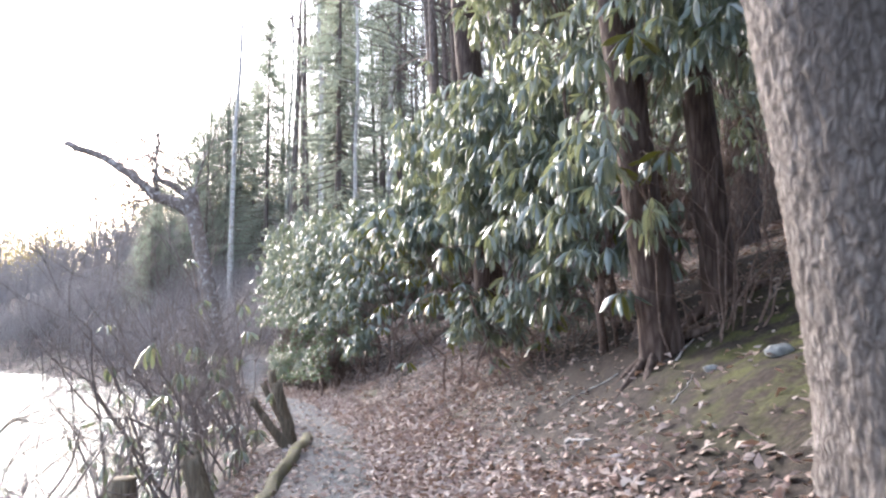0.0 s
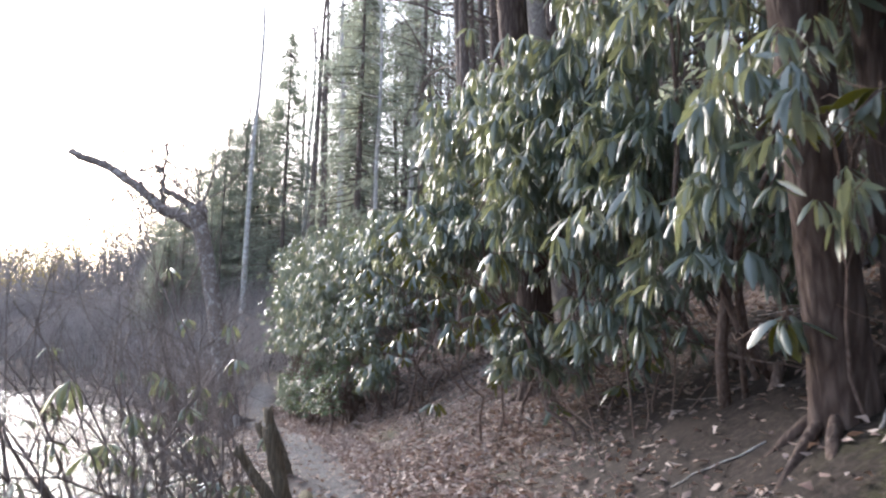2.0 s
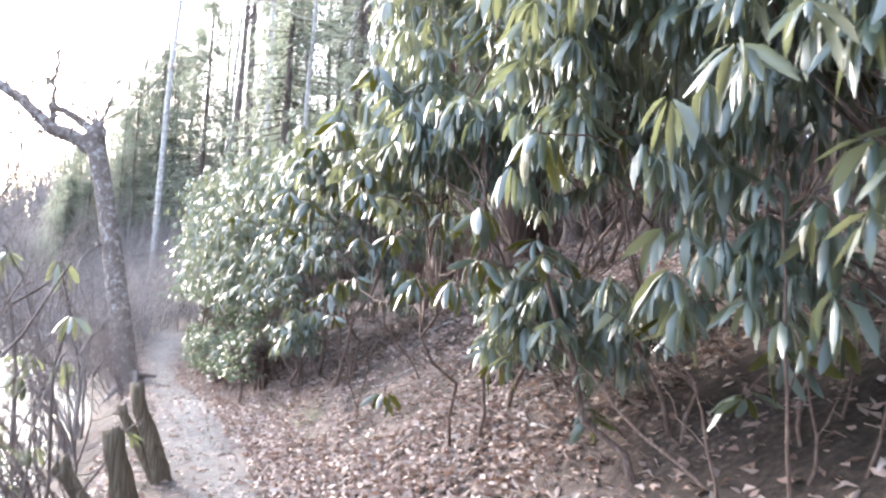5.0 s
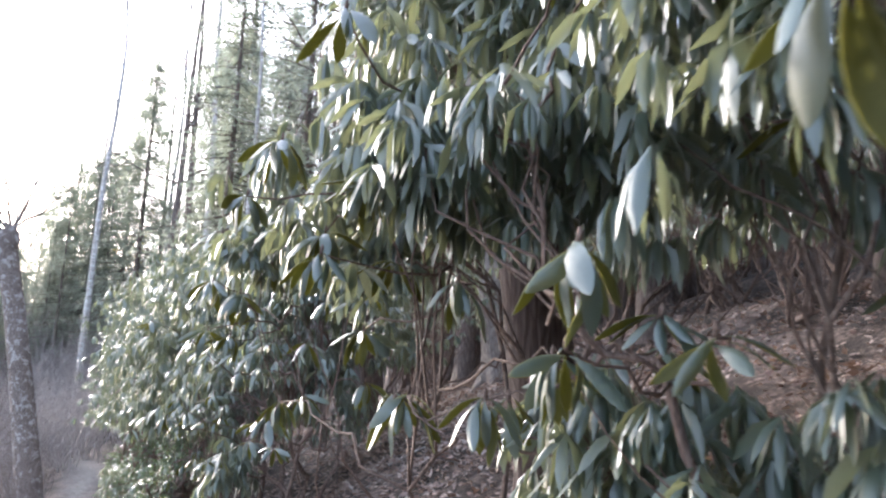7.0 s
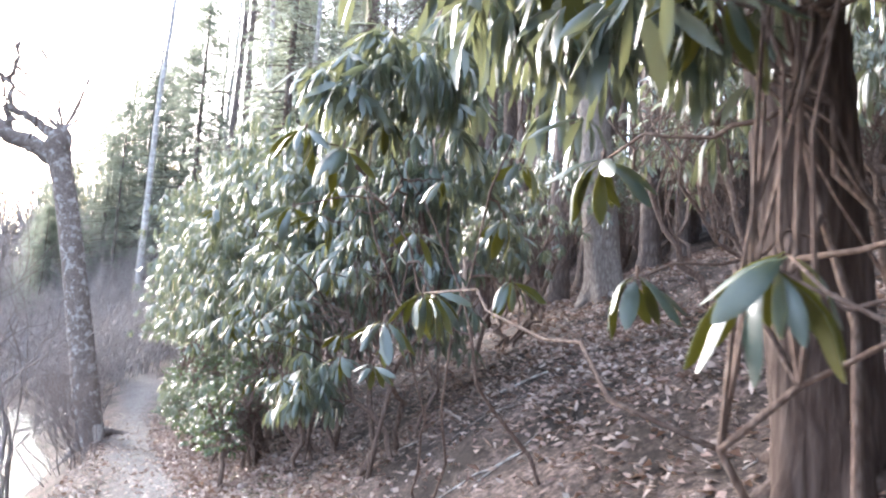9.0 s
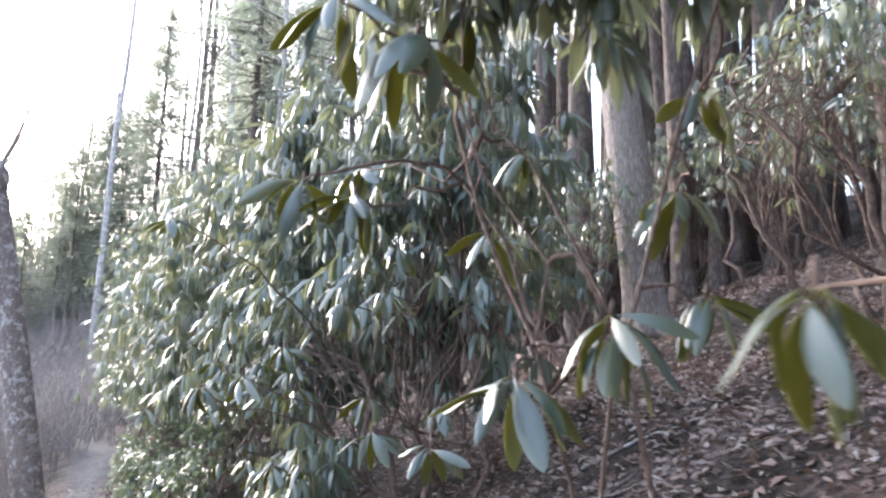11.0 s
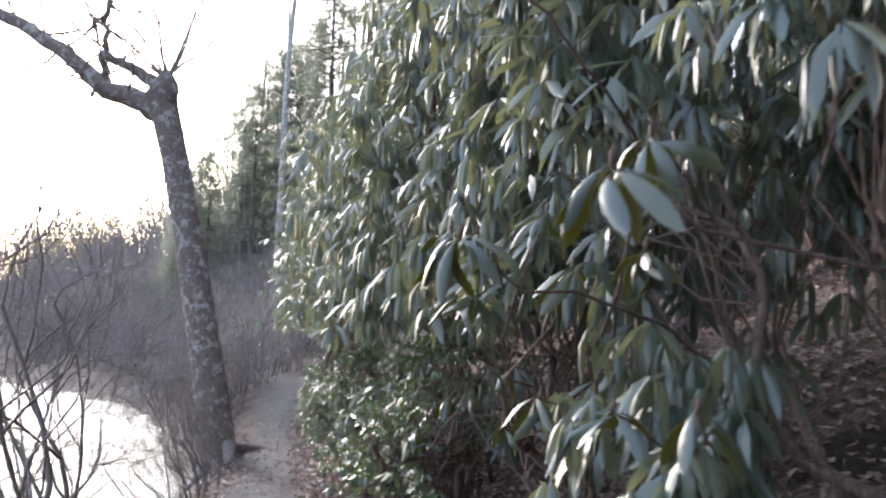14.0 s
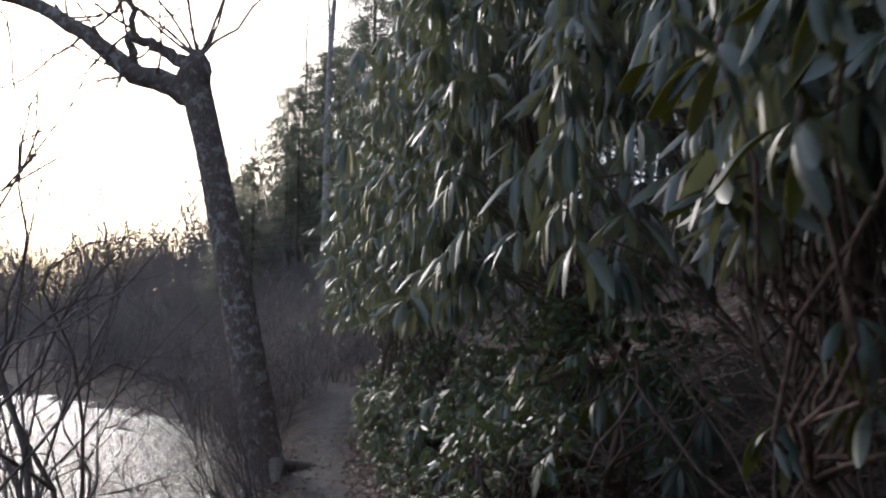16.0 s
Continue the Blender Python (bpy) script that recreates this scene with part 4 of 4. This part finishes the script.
# ---------------------------------------------------------------- brush on the rise behind the leaning tree
brush = Mesh()
rq = np.random.default_rng(57)
for i in range(620):
    y = rq.uniform(36, 74)
    off = rq.uniform(-2.6, 9) if y > 40 else rq.choice([rq.uniform(-2.6, -1.0), rq.uniform(1.5, 8)])
    x = float(centre(y)) + off
    for k in range(4):
        bx, by = x + rq.normal(0, 0.5), y + rq.normal(0, 0.5)
        bough(rq, brush, (bx, by, gz(bx, by) - 0.1), (rq.normal(0, 0.25), rq.normal(0, 0.25), 1), rq.uniform(1.2, 3.2), 0.022, 1, 3)
for i in range(900):                         # the corner where the near and far shores meet
    x, y = rq.uniform(-62, -13), rq.uniform(46, 96)
    if gz(x, y) < WATER_Z - 0.15 or abs(x - float(centre(y))) < 0.9:
        continue
    for k in range(3):
        bx, by = x + rq.normal(0, 0.6), y + rq.normal(0, 0.6)
        bough(rq, brush, (bx, by, gz(bx, by) - 0.1), (rq.normal(0, 0.2), rq.normal(0, 0.2), 1), rq.uniform(1.6, 4.4), 0.035, 1, 3)
tagged(part("brush", brush, FARTWIG, kind="stuff"), "dense brown leafless brush covering the rise", "brush")

# ---------------------------------------------------------------- bushes at the water's edge
rt = np.random.default_rng(61)
BUSH = "leafless grey bush of many crooked stems at the water's edge"
for x, y, nst, h in ((-2.75, 9.0, 8, 2.7), (-3.1, 10.6, 10, 3.2), (-2.95, 12.2, 9, 3.0), (-3.7, 7.6, 6, 2.9), (-4.4, 11.2, 8, 3.5), (-5.0, 9.2, 6, 3.3), (-3.3, 11.6, 8, 1.8), (-2.8, 10.0, 8, 1.6)):
    thicket(rt, "bare_bush", BUSH, (x, y), nst, h, 1.5, 0.016, leafy=13)
thicket(rt, "bare_bush", BUSH, (-3.4, 6.6), 10, 2.4, 1.7, 0.021, leafy=6)
thicket(rt, "tangled_stems", "tangle of thin brown stems round the trunk foot", (2.2, 6.5), 16, 1.7, 1.3, 0.011, STEM, 1, 0, "bank undergrowth", clear=False)
thicket(rt, "tangled_stems", "thin bare brown stems on the leafy bank", (1.2, 8.8), 8, 1.3, 1.2, 0.009, STEM, 1, 0, "bank undergrowth", clear=False)
for x, y, nst, h in ((-5.9, 20.8, 6, 4.2), (-6.6, 22.4, 7, 4.4), (-7.6, 23.4, 6, 4.2)):
    thicket(rt, "bare_bush", BUSH, (x, y), nst, h, 1.5, 0.026, depth=2)
for x, y in ((-7.0, 26.3), (-7.5, 28.4), (-8.3, 30.6), (-9.2, 33.2), (-10.2, 36.0), (-11.4, 39.0), (-12.8, 42.0), (-14.6, 45.0)):
    thicket(rt, "bare_bush", "dense brown brush along the shore beside the path", (x, y), 16, 2.0, 1.5, 0.011)

# ---------------------------------------------------------------- old path edging: posts and log
rp = np.random.default_rng(81)


def broken_post(label, foot, top_at, r, prongs=1, cut=False, prong=0.14):
    z = gz(*foot)
    t = thing("post", (foot[0], foot[1], z), label, "post", "old edging posts")
    base, end = np.array([foot[0], foot[1], z - 0.15]), np.array(top_at, float)
    for k in range(prongs):
        m = Mesh()
        e = end + (-prong * k, 0.05 * k, -0.2 * k)
        w = wander(rp, base, e, 12, 0.02)
        rr = np.linspace(r * 1.15, r * (0.92 if cut else 0.75), 12) * (0.7 if k else 1)
        m.tube(w, rr, 14, rp, 0.09)
        if not cut:
            n0 = len(m.v) - 14
            for i in range(n0, len(m.v)):
                m.v[i] = (m.v[i][0], m.v[i][1], m.v[i][2] + rp.uniform(-0.05, 0.07))
        shaft = part("shaft", m, ROT, t)
        if cut and k == 0:
            c = Mesh()
            d = (end - base) / np.linalg.norm(end - base)
            c.tube([end, end + d * 0.012], [r * 0.93, r * 0.9], 20)
            part("sawn_end", c, CUTWOOD, shaft)
    return t


broken_post("rotten broken wooden post leaning at the path's edge", (-1.96, 10.8), (-2.17, 10.7, 0.69), 0.085, 2, False, 0.32)
broken_post("split rotten wooden post beside the path", (-2.45, 13.3), (-2.76, 13.2, 0.71), 0.085, 2)
broken_post("short sawn wooden post among the bushes", (-2.45, 6.4), (-2.47, 6.4, 0.28), 0.11, 1, True)
broken_post("mossy broken post leaning over the path's log edge", (-1.75, 6.5), (-2.0, 6.5, 0.42), 0.10, 1)
m = Mesh()
edge = wander(rp, (-1.35, 5.0, gz(-1.35, 5.0) + 0.03), (-1.84, 11.2, gz(-1.84, 11.2) + 0.05), 30, 0.05)
for i, p in enumerate(edge):
    edge[i, 2] = gz(p[0], p[1]) + 0.02 + 0.012 * math.sin(i * 0.9)
m.tube(edge, np.linspace(0.06, 0.075, 30), 16, rp, 0.14)
lg = thing("edging_log", tuple(edge[15]), "long lichen-covered log lying along the path's edge", "log")
part("log", m, ROTMOSS, lg)
c = Mesh()
d = (edge[-1] - edge[-2]) / np.linalg.norm(edge[-1] - edge[-2])
c.tube([edge[-1], edge[-1] + d * 0.01], [0.07, 0.066], 18)
part("log_end", c, ROT, lg)

# stones and sticks
def stone(place, s):
    bm = bmesh.new()
    bmesh.ops.create_icosphere(bm, subdivisions=3, radius=1)
    for v in bm.verts:
        v.co *= 1 + 0.22 * noise.noise(v.co * 1.7 + Vector((place[0] * 9, place[1] * 5, 0)))
        v.co = Vector((v.co.x * s * 1.3, v.co.y * s, v.co.z * s * 0.7))
    me = bpy.data.meshes.new("stone")
    bm.to_mesh(me)
    bm.free()
    me.polygons.foreach_set("use_smooth", [True] * len(me.polygons))
    me.materials.append(STONE)
    ob = new("stone", me)
    ob.location = (*place, gz(*place) + s * 0.2)
    tagged(ob, "grey stone half sunk in the mossy bank", "stone", "stones")


for p, s in (((2.15, 5.2), 0.075), ((2.35, 4.9), 0.06), ((1.9, 5.8), 0.045), ((-2.6, 26.2), 0.12), ((-6.6, 34.2), 0.10)):
    stone(p, s)


def stick(a, ang, ln, r):
    pts = []
    for s in np.linspace(0, 1, 8):
        x, y = a[0] + math.cos(ang) * ln * s + rp.normal(0, 0.012), a[1] + math.sin(ang) * ln * s + rp.normal(0, 0.012)
        pts.append((x, y, gz(x, y) + r * 0.9))
    m = Mesh()
    m.tube(pts, np.linspace(r, r * 0.5, 8), 6, rp, 0.1)
    tagged(part("fallen_stick", m, BARK_PALE if rp.random() < 0.4 else TWIG), "bare dry stick lying in the leaves", "stick", "fallen sticks")


for i in range(70):
    y = rp.uniform(5, 24)
    stick((float(centre(y)) + rp.uniform(0.6, 4.5), y), rp.uniform(0, 6.28), rp.uniform(0.3, 1.0), rp.uniform(0.005, 0.014))

# ---------------------------------------------------------------- leaf litter
def litter(n, seed):
    r = np.random.default_rng(seed)
    y = 3.0 + 30 * r.random(n) ** 1.4
    d = r.uniform(-1.5, 5.5, n) + np.where(r.random(n) < 0.4, 5.5, 0) * np.clip((y - 10) / 4, 0, 1)
    d = np.where(r.random(n) < 0.35, r.uniform(0.1, 2.0, n), d)
    d = np.where((np.abs(d + 0.3) < 0.5) & (r.random(n) < 0.72) & (y > 5), d + 1.1, d)
    xx = centre(y) + d
    upper = r.random(n) < 0.22
    y = np.where(upper, r.uniform(11, 26, n), y)
    d = np.where(upper, r.uniform(1.2, 9.5, n), d)
    xx = centre(y) + d
    bare = (np.hypot((xx - 2.5) / 1.0, (y - 5.0) / 1.7) < 1.0) & (r.random(n) < 0.6)
    bare |= (d > 0.9) & (r.random(n) < np.clip(0.35 + 1.5 * lump(xx * 0.55 + 3, y * 0.5), 0, np.where(y < 9, 0.35, 0.85)))
    bare |= (d > 1.3 + 0.5 * lump(xx, y)) & (y < 10.5) & (r.random(n) < 0.68)
    y, d, n = y[~bare], d[~bare], int((~bare).sum())
    x = centre(y) + d
    z = ground_z(x, y) + r.uniform(0.004, 0.035, n)
    a = r.uniform(0, 6.28, n)
    v, f = leaf_arrays(np.stack([x, y, z], 1), np.stack([np.cos(a), np.sin(a), 0 * a], 1), r.normal(-0.3, 0.4, n), r.normal(0.3, 0.45, n),
                       r.uniform(0.045, 0.10, n), r.uniform(0.028, 0.06, n), r.normal(0, 0.45, n), r.normal(0, 0.5, n), [(0, 0.25), (0.45, 1.0), (1.0, 0.15)])
    tagged(part("leaf_litter", mesh_from("leaf_litter", v, f, DRY), DRY, kind="stuff"), "fallen dry brown leaves on the ground", "leaves")


litter(112000, 71)


def gravel(n, seed):
    """Grit and pebbles pressed into the trodden path."""
    r = np.random.default_rng(seed)
    y = 3.5 + 22 * r.random(n) ** 1.5
    x = centre(y) - 0.2 + r.normal(0, 0.32, n)
    z = ground_z(x, y)
    s = r.uniform(0.004, 0.013, n)
    s = np.where(r.random(n) < 0.04, s * 2.2, s)
    corner = np.array([(1, 0, 0), (-1, 0, 0), (0, 1, 0), (0, -1, 0), (0, 0, 0.7), (0, 0, -0.7)])
    tri = np.array([(0, 2, 4), (2, 1, 4), (1, 3, 4), (3, 0, 4), (2, 0, 5), (1, 2, 5), (3, 1, 5), (0, 3, 5)])
    v = np.stack([x, y, z], 1)[:, None] + corner[None] * s[:, None, None] * r.uniform(0.6, 1.4, (n, 6, 1))
    f = (tri[None] + (np.arange(n) * 6)[:, None, None]).reshape(-1, 3)
    tagged(part("gravel", mesh_from("gravel", v.reshape(-1, 3), f, STONE), STONE, kind="stuff"), "small grey pebbles in the path", "gravel")


gravel(5000, 91)


# single fallen leaves on the bank where the path passes close
r = np.random.default_rng(95)
FALLEN = []
for k in range(6):
    v, f = leaf_arrays(np.zeros((1, 3)), np.array([[0.0, 1, 0]]), np.array([-0.35 + 0.1 * k]), np.array([0.5 - 0.12 * k]), np.array([1.0]), np.array([0.5 + 0.05 * (k % 3)]),
                       np.array([0.2 * (k - 2)]), np.array([0.5 - 0.2 * k]), PROFILE)
    FALLEN.append(mesh_from("fallen_leaf", v, f, DRY))
soil_and_shade = bpy.data.objects["ground"]
for i in range(290):
    y = r.uniform(4.6, 10.5)
    x = float(centre(y)) + r.uniform(-0.7, 1.25)
    s = r.uniform(0.06, 0.105)
    ob = new("fallen_leaf", FALLEN[i % 6])
    ob.parent = soil_and_shade
    ob.matrix_basis = Matrix.LocRotScale(Vector((x, y, gz(x, y) + 0.018)), Euler((r.normal(0, 0.25), r.normal(0, 0.25), r.uniform(0, 6.28))), Vector((s, s, s)))
